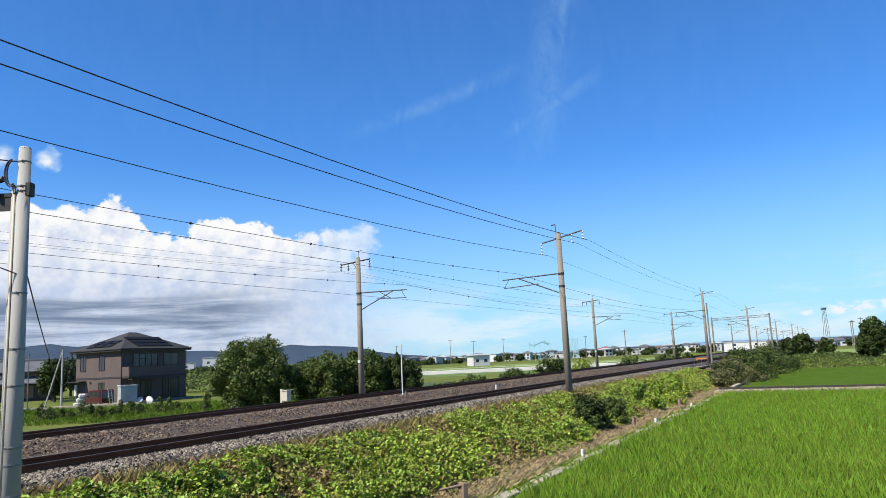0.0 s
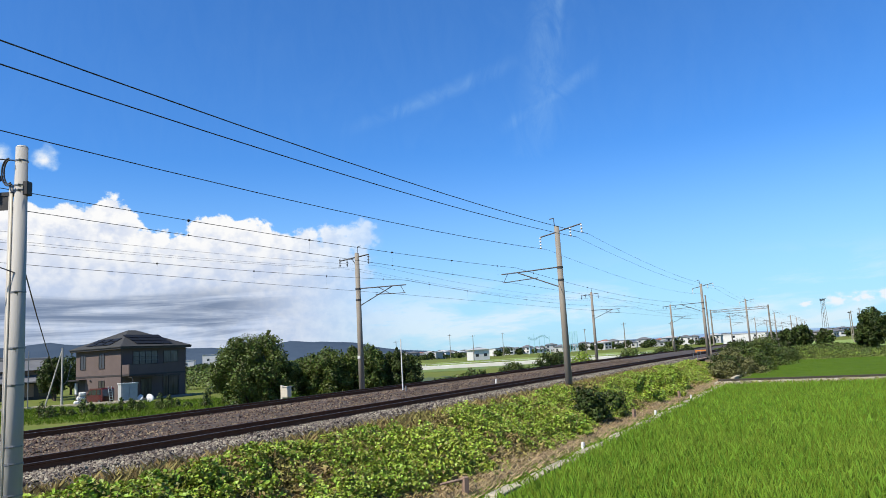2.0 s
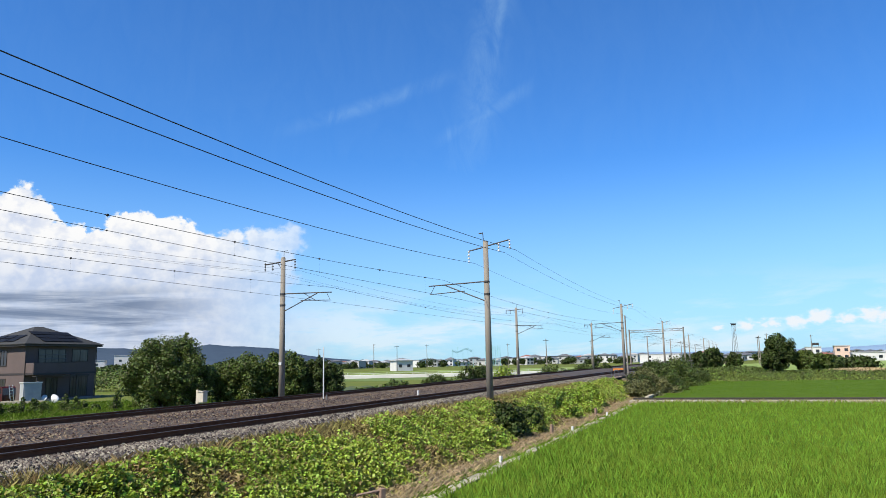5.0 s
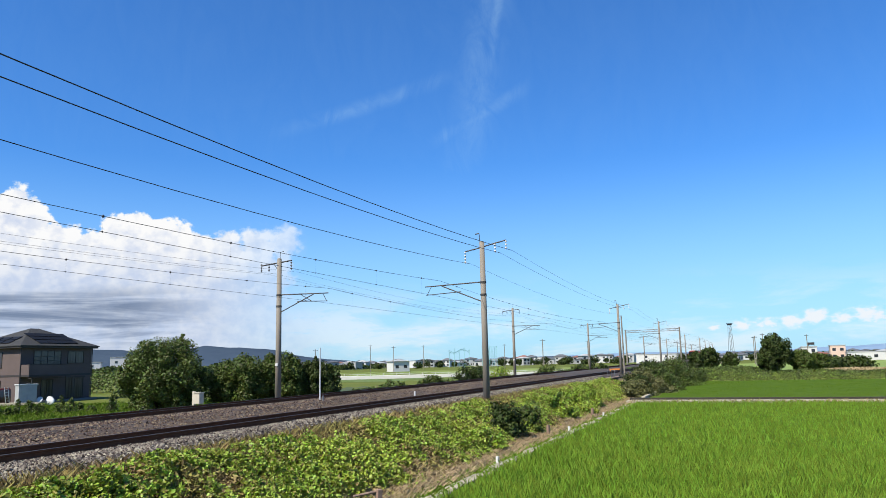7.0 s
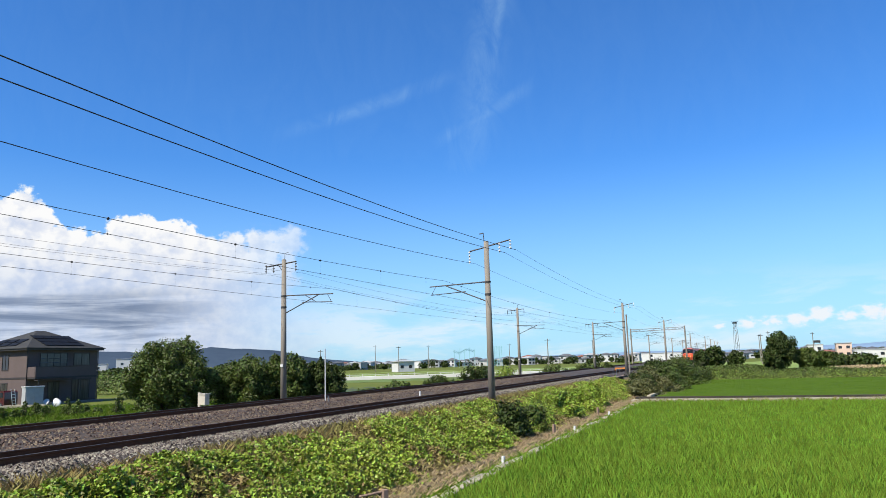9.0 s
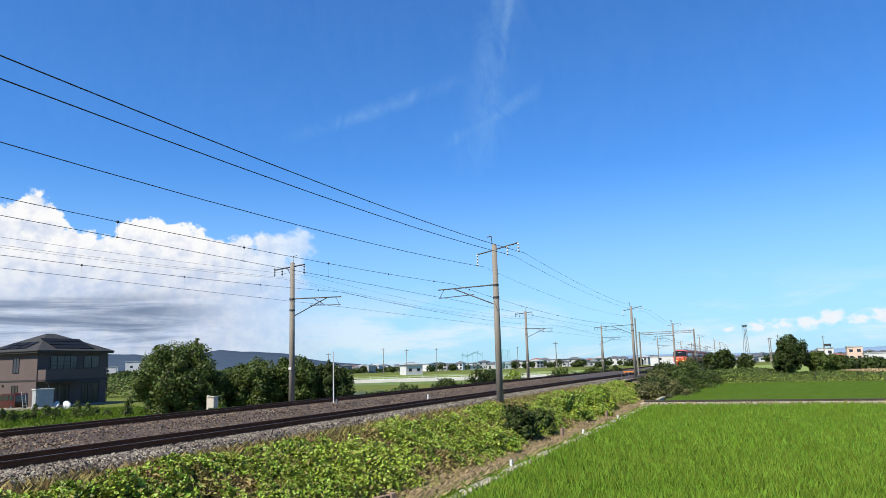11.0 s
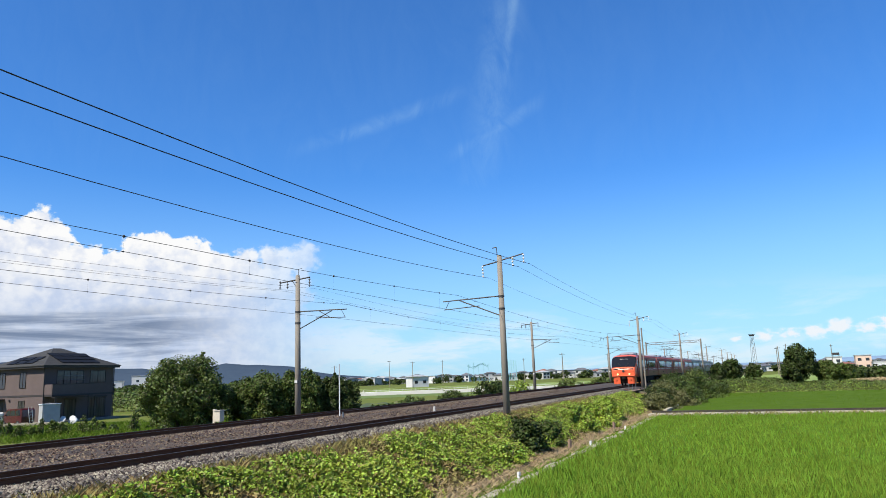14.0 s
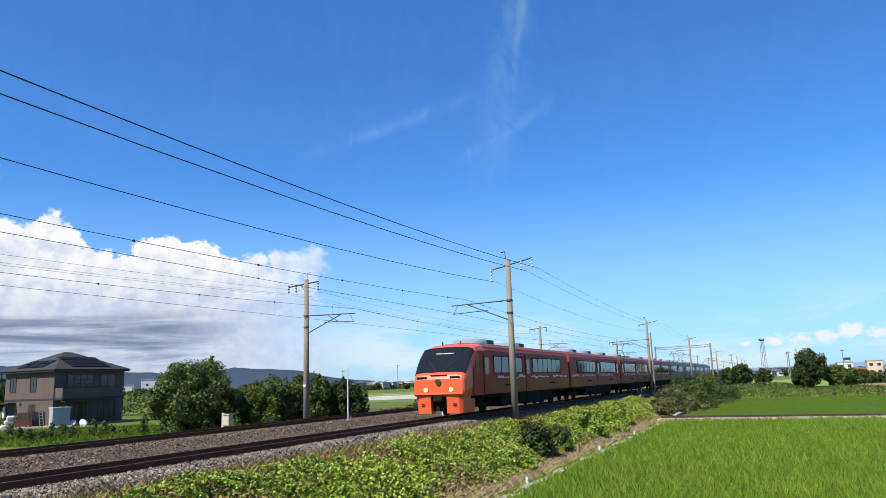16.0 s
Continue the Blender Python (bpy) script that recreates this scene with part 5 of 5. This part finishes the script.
def town_house(x, y, w, d, h, rise, wall, roofm, label, rz=0, base=0.3):
    t = thing("town_house", label, "house", pose(x, y, base, 0, 0, rz), GROUP)
    part("wall", box(B(), -w / 2, w / 2, -d / 2, d / 2, 0, h), wall, t)
    if rise:
        part("roof", hip_roof(B(), -w / 2 - 0.5, w / 2 + 0.5, -d / 2 - 0.5, d / 2 + 0.5, h, rise, 0.2), roofm, t)
    else:
        part("roof", box(B(), -w / 2 - 0.2, w / 2 + 0.2, -d / 2 - 0.2, d / 2 + 0.2, h, h + 0.35), roofm, t)
    for z in ([h * 0.3, h * 0.75] if h > 4.5 else [h * 0.5]):
        for i in range(2):
            xc = -w / 2 + w * (i + 0.5) / 2
            part("window", box(B(), xc - 0.7, xc + 0.7, -d / 2 - 0.05, -d / 2, z - 0.6, z + 0.6), M_GLASS, t)
    return t


town_house(10.3, 300, 7.2, 7, 4.1, 0.7, M_WHITE, M_GREYP, "plain white two-storey building with a low pale roof", 20)
r = random.Random(5)
for i in range(210):
    ang = radians(-7.5 + 46 * (i + r.random()) / 210)
    dist = r.choice((r.uniform(480, 600), r.uniform(560, 1000)))
    if 20 < math.degrees(ang) < 26 and dist < 600:
        dist += 150
    x, y = dist * math.sin(ang), dist * math.cos(ang)
    w, d, h = r.uniform(5.5, 11), r.uniform(6, 9), r.choice((2.8, 3.2, 3.6, 4.6, 5.4))
    wall = r.choice((M_TOWNWALL, M_TOWNWALL, M_WHITE, M_GREYP))
    roofm = r.choice((M_TOWNROOF,) * 14 + (M_ROOFRED, M_GREYP, M_GREYP))
    town_house(x, y, w, d, h, r.choice((0, 1.0, 1.3, 1.6)), wall, roofm, "far house with pale walls and a tiled roof", r.uniform(-40, 40))
# the works on the right edge of the plain
M_TAN = mat("tan_wall", (0.56, 0.42, 0.33), (0.5, 0.37, 0.29), 0.85, scale=0.5, fine=5)
for x, y, w, h, wall, lab in ((188, 300, 6, 6.0, M_WHITE, "white boxy works building"), (205, 306, 6, 6.4, M_TAN, "tan boxy works building"), (208, 292, 14, 3.4, M_WHITE, "low white works shed"),
                              (214, 268, 16, 5.2, M_WHITE, "long plain white warehouse"), (232, 270, 22, 5.8, M_WHITE, "long plain white warehouse"), (254, 275, 22, 6.0, M_WHITE, "plain white steel warehouse"),
                              (160, 400, 22, 4.8, M_WHITE, "long plain white warehouse")):
    town_house(x, y, w, 9, h, 0, wall, M_GREYP, lab, -30)
for x, y, w, h in ((-150, 400, 16, 7.5), (-134, 410, 12, 10.0), (-158, 420, 14, 6.0)):
    town_house(x, y, w, 10, h, 0, M_WHITE, M_GREYP, "far white block beyond the trees", 15)
hedge("garden_scrub", -31, 98, -12, 84, 2.0, 5, 6000, M_LEAF, 0.25, "green scrub beside the house lawn")
t = thing("roof_tank", "dark tank frame on the white works building", "tank", pose(188, 298, 6.7, 0, 0, -30))
part("tank", box(B(), -1.3, 1.3, -0.8, 0.8, 0.6, 1.6, 0.1), M_DARK, t)
for x in (-1.1, 1.1):
    part("leg", box(B(), x - 0.1, x + 0.1, -0.1, 0.1, -0.4, 0.6), M_DARK, t)
for i in range(190):
    ang = radians(-9 + 48 * (i + r.random()) / 190)
    dist = r.uniform(430, 900)
    x, y = dist * math.sin(ang), dist * math.cos(ang)
    tree("tree", x, y, 0.2, r.uniform(2.5, 6.0), r.uniform(3, 9), "far dark green tree in the town", M_LEAF_DK, n=420, leaf=0.7, seed=300 + i, trunk=0.1)

# woods and hedges of the plain beyond the house
for x0, y0, x1, y1, h, w, n, mt_, lf, lab in ((-420, 330, -40, 420, 5.5, 30, 22000, M_LEAF_DK, 1.1, "dark far wood along the foot of the hills"),
                                              (-230, 240, -60, 300, 4.0, 22, 12000, M_LEAF, 0.8, "far green hedgerow on the plain"),
                                              (-70, 420, 10, 520, 3.5, 20, 7000, M_LEAF_DK, 0.9, "dark far hedgerow before the town"),
                                              (-60, 640, 230, 600, 3.4, 24, 14000, M_LEAF_DK, 0.9, "dark trees and gardens among the far town houses"),
                                              (230, 600, 420, 480, 3.4, 24, 9000, M_LEAF_DK, 0.9, "dark trees and gardens among the far town houses"),
                                              (-46, 118, -8, 118, 2.6, 9, 12000, M_LEAF, 0.26, "green gardens and scrub behind the house")):
    hedge("far_scrub", x0, y0, x1, y1, h, w, n, mt_, lf, lab, 0.3)

# the golf practice nets beyond the town
t = thing("practice_net", "pale green golf practice net on tall poles", "net", pose(67.5, 420, 0.2, 0, 0, 10))
for i in range(7):
    part("pole", rod(B(), (-4.5 + i * 1.5, 0, 0), (-4.5 + i * 1.5, 0, 12), 0.12, n=6), M_NET, t)
bm = B()
for i in range(25):
    box(bm, -4.5 + i * 0.375, -4.48 + i * 0.375, -0.02, 0.02, 1, 12)
for i in range(16):
    box(bm, -4.5, 4.5, -0.02, 0.02, 1 + i * 0.72, 1.03 + i * 0.72)
part("net", bm, M_NET, t)

t = thing("practice_net", "dark teal sagging net frame of a golf range", "net", pose(50, 420, 0.2, 0, 0, 6))
M_TEAL = mat("dark_teal_net", (0.09, 0.22, 0.25), (0.12, 0.27, 0.29), 0.9, scale=0.4, fine=3, bump=0)
for i in range(5):
    part("pole", rod(B(), (-6 + i * 3, 0, 0), (-6 + i * 3, 0, 10.5 + (i % 2)), 0.1, n=6), M_NET, t)
for i in range(12):
    x = -6.5 + i
    z = 9.2 - 0.9 * math.sin(i * 0.6)
    part("net_fold", rod(rod(B(), (x, 0, z), (x + 1.1, 0.3, z + 0.9), 0.12, n=5), (x, 0, z + 0.7), (x + 1.0, 0, z - 0.3), 0.08, n=5), M_TEAL, t)

# ---- hills ----
def hills(name, a0, a1, dist, tops, label, material):
    n = 90
    v, f = [], []
    for i in range(n + 1):
        u = i / n
        a = radians(a0 + (a1 - a0) * u)
        h = np.interp(u, np.linspace(0, 1, len(tops)), tops)
        h *= 1 + 0.06 * math.sin(u * 31) + 0.04 * math.sin(u * 83 + 1)
        for k, (dd, hh) in enumerate(((0, -8), (250, h * 0.6), (700, h), (1000, -8))):
            v.append(((dist + dd) * math.sin(a), (dist + dd) * math.cos(a), hh * (1 + 0.03 * math.sin(i * 1.9 + k))))
    for i in range(n):
        for k in range(3):
            q = 4 * i + k
            f.append((q, q + 4, q + 5, q + 1))
    o = np_mesh(name, v, f, material)
    for fc in o.data.polygons:
        fc.use_smooth = True
    return tagged(o, label, "hills", kind="structure")


hills("backdrop", -75, -1.0, 3200, (150, 150, 150, 148, 145, 150, 150, 145, 140, 140, 135, 150, 152, 142, 124, 110, 82, 106, 94, 48, 16), "wooded hills on the skyline, haze put into their blue-grey colour", M_HILL)
hills("backdrop", 2, 80, 3600, (5, 22, 30, 25, 40, 55, 48, 60, 50, 20), "distant hills on the skyline, coloured faint blue for haze", M_HAZE_HILL)

# ---- train ----
SPEED, S16 = 26.955, 32.0


def section(hw, z0, z1, r):
    """Cross-section of a car body, from the right sill over the roof to the left sill: x, z."""
    pts = [(hw * 0.95, z0), (hw, z0 + 0.45 * (z1 - z0) * 0.5), (hw, z0 + 0.42 * (z1 - z0)), (hw * 0.985, z1 - r - 0.35 * (z1 - z0 - r) * 0.4), (hw * 0.95, z1 - r), (hw * 0.88, z1 - r * 0.42), (hw * 0.66, z1 - r * 0.12), (hw * 0.3, z1 - 0.01), (0, z1)]
    return pts + [(-x, z) for x, z in pts[-2::-1]]


def loft(bm, stations, lo=0, hi=None, grow=0.0, caps=True):
    """Skins the sections of the stations (y, half width, bottom, top, corner)."""
    rings = []
    for y, hw, z0, z1, r in stations:
        pts = section(hw, z0, z1, r)[lo:hi]
        rings.append([bm.verts.new((x * (1 + grow / 1.4), y - grow, z + grow * (1.0 if z > 2 else 0.0))) for x, z in pts])
    for a, b in zip(rings, rings[1:]):
        for i in range(len(a) - 1):
            bm.faces.new((a[i], b[i], b[i + 1], a[i + 1]))
    if caps:
        bm.faces.new(rings[0])
        bm.faces.new(rings[-1][::-1])
        for a, b in zip(rings, rings[1:]):
            bm.faces.new((a[-1], b[-1], b[0], a[0]))
    bmesh.ops.recalc_face_normals(bm, faces=bm.faces)
    return bm


Z0, Z1, HW = 0.98, 3.55, 1.46
NOSE = [(0.0, 1.24, 1.02, 1.80, 0.10), (0.08, 1.33, 1.0, 2.0, 0.12), (0.22, 1.38, Z0, 2.12, 0.12)]
SCREEN = [(0.22, 1.38, Z0, 2.12, 0.12), (0.55, 1.42, Z0, 2.52, 0.14), (0.95, 1.44, Z0, 2.98, 0.18), (1.3, 1.45, Z0, 3.32, 0.24), (1.42, 1.455, Z0, 3.38, 0.28)]
CROWN = [(1.42, 1.455, Z0, 3.38, 0.28), (1.9, HW, Z0, 3.50, 0.34), (2.7, HW, Z0, Z1, 0.40)]


def side_box(bm, side, y0, y1, z0, z1, x, d):
    a, b = sorted((side * x, side * (x + d)))
    return box(bm, a, b, y0, y1, z0, z1)


M_CARGLASS = glass("train_window_glass", (0.035, 0.04, 0.045), 0.06, 0.35)
M_SCREEN = glass("windscreen_glass", (0.012, 0.013, 0.015), 0.05, 0.3)
M_SILVER = mat("roof_unit_silver", (0.434, 0.434, 0.434), (0.35, 0.35, 0.35), 0.4, 0.4, scale=2, fine=20)
M_ROOFGREY = mat("train_roof_grey", (0.154, 0.14, 0.14), (0.112, 0.105, 0.105), 0.7, scale=1.5, fine=15)
M_STRIPE = mat("pale_lettering", (0.72, 0.62, 0.54), (0.6, 0.5, 0.44), 0.5, scale=3, fine=30, bump=0)


def bogie(t, y):
    b = part("bogie", box(box(box(B(), -0.95, -0.8, y - 1.5, y + 1.5, 0.38, 0.62, 0.03), 0.8, 0.95, y - 1.5, y + 1.5, 0.38, 0.62, 0.03), -0.9, 0.9, y - 0.3, y + 0.3, 0.42, 0.85), M_UNDER, t)
    for yy in (y - 1.05, y + 1.05):
        for x in (-0.56, 0.56):
            part("wheel", rod(B(), (x - 0.065, yy, 0.43), (x + 0.065, yy, 0.43), 0.43, n=20), M_UNDER, b)
    return b


def train_car(i):
    """One coach; local y points back from its front end, z = 0 at rail top."""
    lead, orange = i == 0, i < 4
    paint, lower, edge = (M_ORANGE_SHADED, M_BRONZE, M_REDROOF) if orange else (M_GREEN, M_GREEN, M_GREEN)
    lab = ("shiny orange express train driving car with raked dark windscreen" if lead else "shiny red-orange electric express train car") if orange else "dark green electric express train car behind the orange cars"
    t = thing("train_car", lab, "train car", None, "cars of the train")
    y0 = 2.7 if lead else 0.25
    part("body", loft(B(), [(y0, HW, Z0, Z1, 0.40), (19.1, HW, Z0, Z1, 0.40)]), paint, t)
    if lead:
        nose = part("nose", loft(B(), NOSE), M_ORANGE, t, "bright orange nose")
        cab = part("cab", loft(B(), SCREEN + CROWN[1:]), M_ORANGE, t, "bright orange cab shell")
        part("windscreen", loft(B(), SCREEN[:-1] + [(1.34, 1.452, Z0, 3.34, 0.25)], 4, 13, 0.012, False), M_SCREEN, t, "large dark raked windscreen")
        for side in (-1, 1):
            part("quarter_window", poly(B(), [(1.05, 2.14), (1.62, 2.14), (1.62, 2.96), (1.38, 2.96)], -0.01, 0.01), M_CARGLASS, t, "dark cab side window").matrix_basis = Matrix(((0, 1, 0, side * 1.470), (1, 0, 0, 0), (0, 0, 1, 0), (0, 0, 0, 1)))
            # Thin panel in the darker orange, so the cab side looks shaded.
            part("cab_side", poly(B(), [(0.9, 1.0), (2.72, 1.0), (2.72, 3.12), (1.5, 3.12), (1.02, 2.5), (0.9, 2.2)], -0.006, 0.006), M_ORANGE_SHADED, t, "shaded red-orange cab side").matrix_basis = Matrix(((0, 1, 0, side * 1.459), (1, 0, 0, 0), (0, 0, 1, 0), (0, 0, 0, 1)))
            part("skirt", loft_box(side), M_ORANGE, t, "orange split snow-plough skirt")
            part("skirt_mark", box(box(B(), side * 0.82 - 0.09, side * 0.82 + 0.09, -0.012, 0.0, 0.62, 0.65), side * 0.82 - 0.09, side * 0.82 + 0.09, -0.012, 0.0, 0.54, 0.57), M_UNDER, t)
            part("headlamp", rod(B(), (side * 0.66, -0.04, 1.30), (side * 0.66, 0.05, 1.30), 0.105, n=20), M_LAMP, t, "round lit headlamp")
            part("headlamp_ring", rod(B(), (side * 0.66, -0.02, 1.30), (side * 0.66, 0.05, 1.30), 0.135, n=20), M_ORANGE, t)
            part("tail_lamp", box(B(), side * 0.86 - 0.27, side * 0.86 + 0.27, -0.005, 0.12, 1.80, 1.92, 0.02), M_UNDER, t, "dark slanted lamp slot")
        part("bumper", box(B(), -1.28, 1.28, -0.12, 0.3, 1.04, 1.16, 0.04), M_ORANGE, t)
        part("emblem", rod(B(), (0, -0.06, 1.66), (0, 0.0, 1.66), 0.145, n=20), M_DARK, t, "round dark emblem")
        part("coupler", rod(box(B(), -0.22, 0.22, -0.2, 0.3, 0.72, 1.0, 0.05), (0, 0.2, 0.86), (0, 1.2, 0.86), 0.1), M_UNDER, t)
        part("under_nose", box(B(), -0.5, 0.5, 0.3, 1.4, 0.3, 1.0), M_UNDER, t)
        for side in (-1, 1):
            part("wiper", rod(B(), (side * 0.15, 0.16, 2.14), (side * 0.75, 0.62, 2.66), 0.014), M_BLACK, t)
        part("name_bar", box(B(), -0.42, 0.42, 0.012, 0.06, 1.965, 2.0), M_UNDER, t)
        part("cab_display", box(B(), -0.48, 0.48, 0.92, 1.0, 3.0, 3.045), M_PORC, t, "pale display bar behind the windscreen")
        for x, y in ((-0.55, 1.9), (0.35, 2.1)):
            part("aerial", rod(B(), (x, y, 3.46), (x, y, 3.66), 0.05, 0.035), M_DARK, t)
    # roof edge, lower panels, windows, doors
    for side in (-1, 1):
        part("roof_edge", side_box(B(), side, y0, 19.1, 3.16, 3.24, 1.37, 0.055), edge, t, "red strip along the roof edge" if orange else "")
        part("lower_panel", side_box(B(), side, 2.2 if lead else 0.25, 19.1, 1.0, 1.62, 1.452, 0.016), lower, t, "bronze-brown lower panel" if orange else "")
        if orange:
            rs = random.Random(40 + i)
            y = 3.5 if lead else 0.9
            while y < 18.3:
                d = rs.uniform(0.15, 0.7)
                if rs.random() < 0.75:
                    z = rs.uniform(1.72, 1.80)
                    part("stripe", side_box(B(), side, y, y + d, z, z + rs.uniform(0.05, 0.15), 1.455, 0.012), M_STRIPE, t, "pale patterned strip under the windows")
                y += d + rs.uniform(0.03, 0.2)
        for y in (5.5, 14.0):
            part("lettering_bar", side_box(B(), side, y, y + 1.5, 1.36, 1.45, 1.467, 0.006), M_UNDER, t)
        doors = [2.75, 9.6] if lead else [9.6, 17.9] if i % 2 else [1.4, 9.6]
        for y in doors:
            d = part("door", side_box(B(), side, y - 0.45, y + 0.45, 1.02, 3.0, 1.452, 0.02), paint, t)
            part("door_gap", side_box(B(), side, y - 0.5, y - 0.43, 1.02, 3.02, 1.45, 0.03), M_UNDER, d)
            part("door_window", side_box(B(), side, y - 0.25, y + 0.28, 1.95, 2.8, 1.472, 0.006), M_CARGLASS, d)
        for g0, g1 in ((3.8 if lead else 2.4, 8.5), (10.6, 16.9)):
            part("window_band", side_box(B(), side, g0 - 0.08, g1 + 0.08, 2.0, 2.92, 1.44, 0.022), M_UNDER, t, "dark strip round the windows")
            k = round((g1 - g0) / 1.05)
            for j in range(k):
                a = g0 + (g1 - g0) * j / k
                part("window", side_box(B(), side, a + 0.06, a + (g1 - g0) / k - 0.06, 2.05, 2.87, 1.462, 0.006), M_CARGLASS, t, "dark reflecting side window")
    part("roof", loft(B(), [(y0 + 0.2, 1.22, 3.2, 3.6, 0.2), (18.95, 1.22, 3.2, 3.6, 0.2)]), M_ROOFGREY, t, "grey ribbed roof")
    for j, y in enumerate((3.2, 8.6) if lead else (2.5, 7.5, 13.5) if i != 2 else (2.0, 15.5)):
        u = part("roof_unit", loft(B(), [(y, 0.7, 3.45, 3.64, 0.08), (y + 0.7, 0.9, 3.45, 3.86, 0.14), (y + 2.3, 0.9, 3.45, 3.86, 0.14), (y + 2.6, 0.8, 3.45, 3.7, 0.1)]), M_SILVER, t, "silver roof cooling unit")
        part("grille", box(B(), -0.905, 0.905, y + 1.3, y + 2.25, 3.58, 3.78), M_DARK, u)
    if i in (2, 5):
        pg = part("pantograph", rod(rod(rod(B(), (-0.3, 9.5, 3.7), (-0.3, 8.4, 4.35), 0.03), (0.3, 9.5, 3.7), (0.3, 8.4, 4.35), 0.03), (-0.3, 8.4, 4.35), (0.3, 8.4, 4.35), 0.03), M_DARK, t, "raised dark pantograph")
        part("upper_arm", rod(rod(B(), (-0.25, 8.4, 4.35), (-0.3, 9.5, 5.05), 0.025), (0.25, 8.4, 4.35), (0.3, 9.5, 5.05), 0.025), M_DARK, pg)
        part("pan_head", box(B(), -0.85, 0.85, 9.4, 9.6, 5.05, 5.12, 0.02), M_DARK, pg)
        part("pan_base", box(B(), -0.7, 0.7, 8.2, 10.4, 3.62, 3.72), M_DARK, pg)
    for y in (3.2, 16.1):
        bogie(t, y)
    for j, (a, b, z) in enumerate(((5.0, 7.7, 0.3), (7.8, 9.3, 0.36), (9.4, 12.5, 0.28), (12.6, 15.0, 0.34))):
        part("underfloor_box", box(B(), -1.36, 1.36, a, b, z, 1.0, 0.03), M_UNDER, t)
    part("underframe", box(B(), -1.3, 1.3, 1.0, 18.95, 0.84, 0.99), M_UNDER, t)
    part("gangway", box(B(), -0.9, 0.9, 18.95, 19.6, 1.0, 3.3), M_BLACK, t, "black rubber gangway")
    return t


def loft_box(side):
    """One half of the skirt under the nose, rounded at its outer edge."""
    a, b = 0.42, 1.26
    pts = [(a, -0.04), (b - 0.2, 0.0), (b - 0.05, 0.12), (b, 0.4), (b, 1.5), (b - 0.1, 1.5), (a, 0.4)]
    bm = B()
    lo = [bm.verts.new((side * x * 0.96, y + 0.06, 0.2)) for x, y in pts]
    hi = [bm.verts.new((side * x, y, 1.06)) for x, y in pts]
    bm.faces.new(lo)
    bm.faces.new(hi[::-1])
    n = len(pts)
    for i in range(n):
        bm.faces.new((lo[(i + 1) % n], lo[i], hi[i], hi[(i + 1) % n]))
    bmesh.ops.recalc_face_normals(bm, faces=bm.faces)
    return bm


CARS = [train_car(i) for i in range(8)]


# ---- the way of the train ----
def motions():
    for i, c in enumerate(CARS):
        rows = [(t, turned(S16 + SPEED * (16.0 - t) + 19.35 * i, 0, RAIL)) for t in (0.0, 4.0, 8.0, 12.0, 16.0)]
        walk(c, rows)


motions()
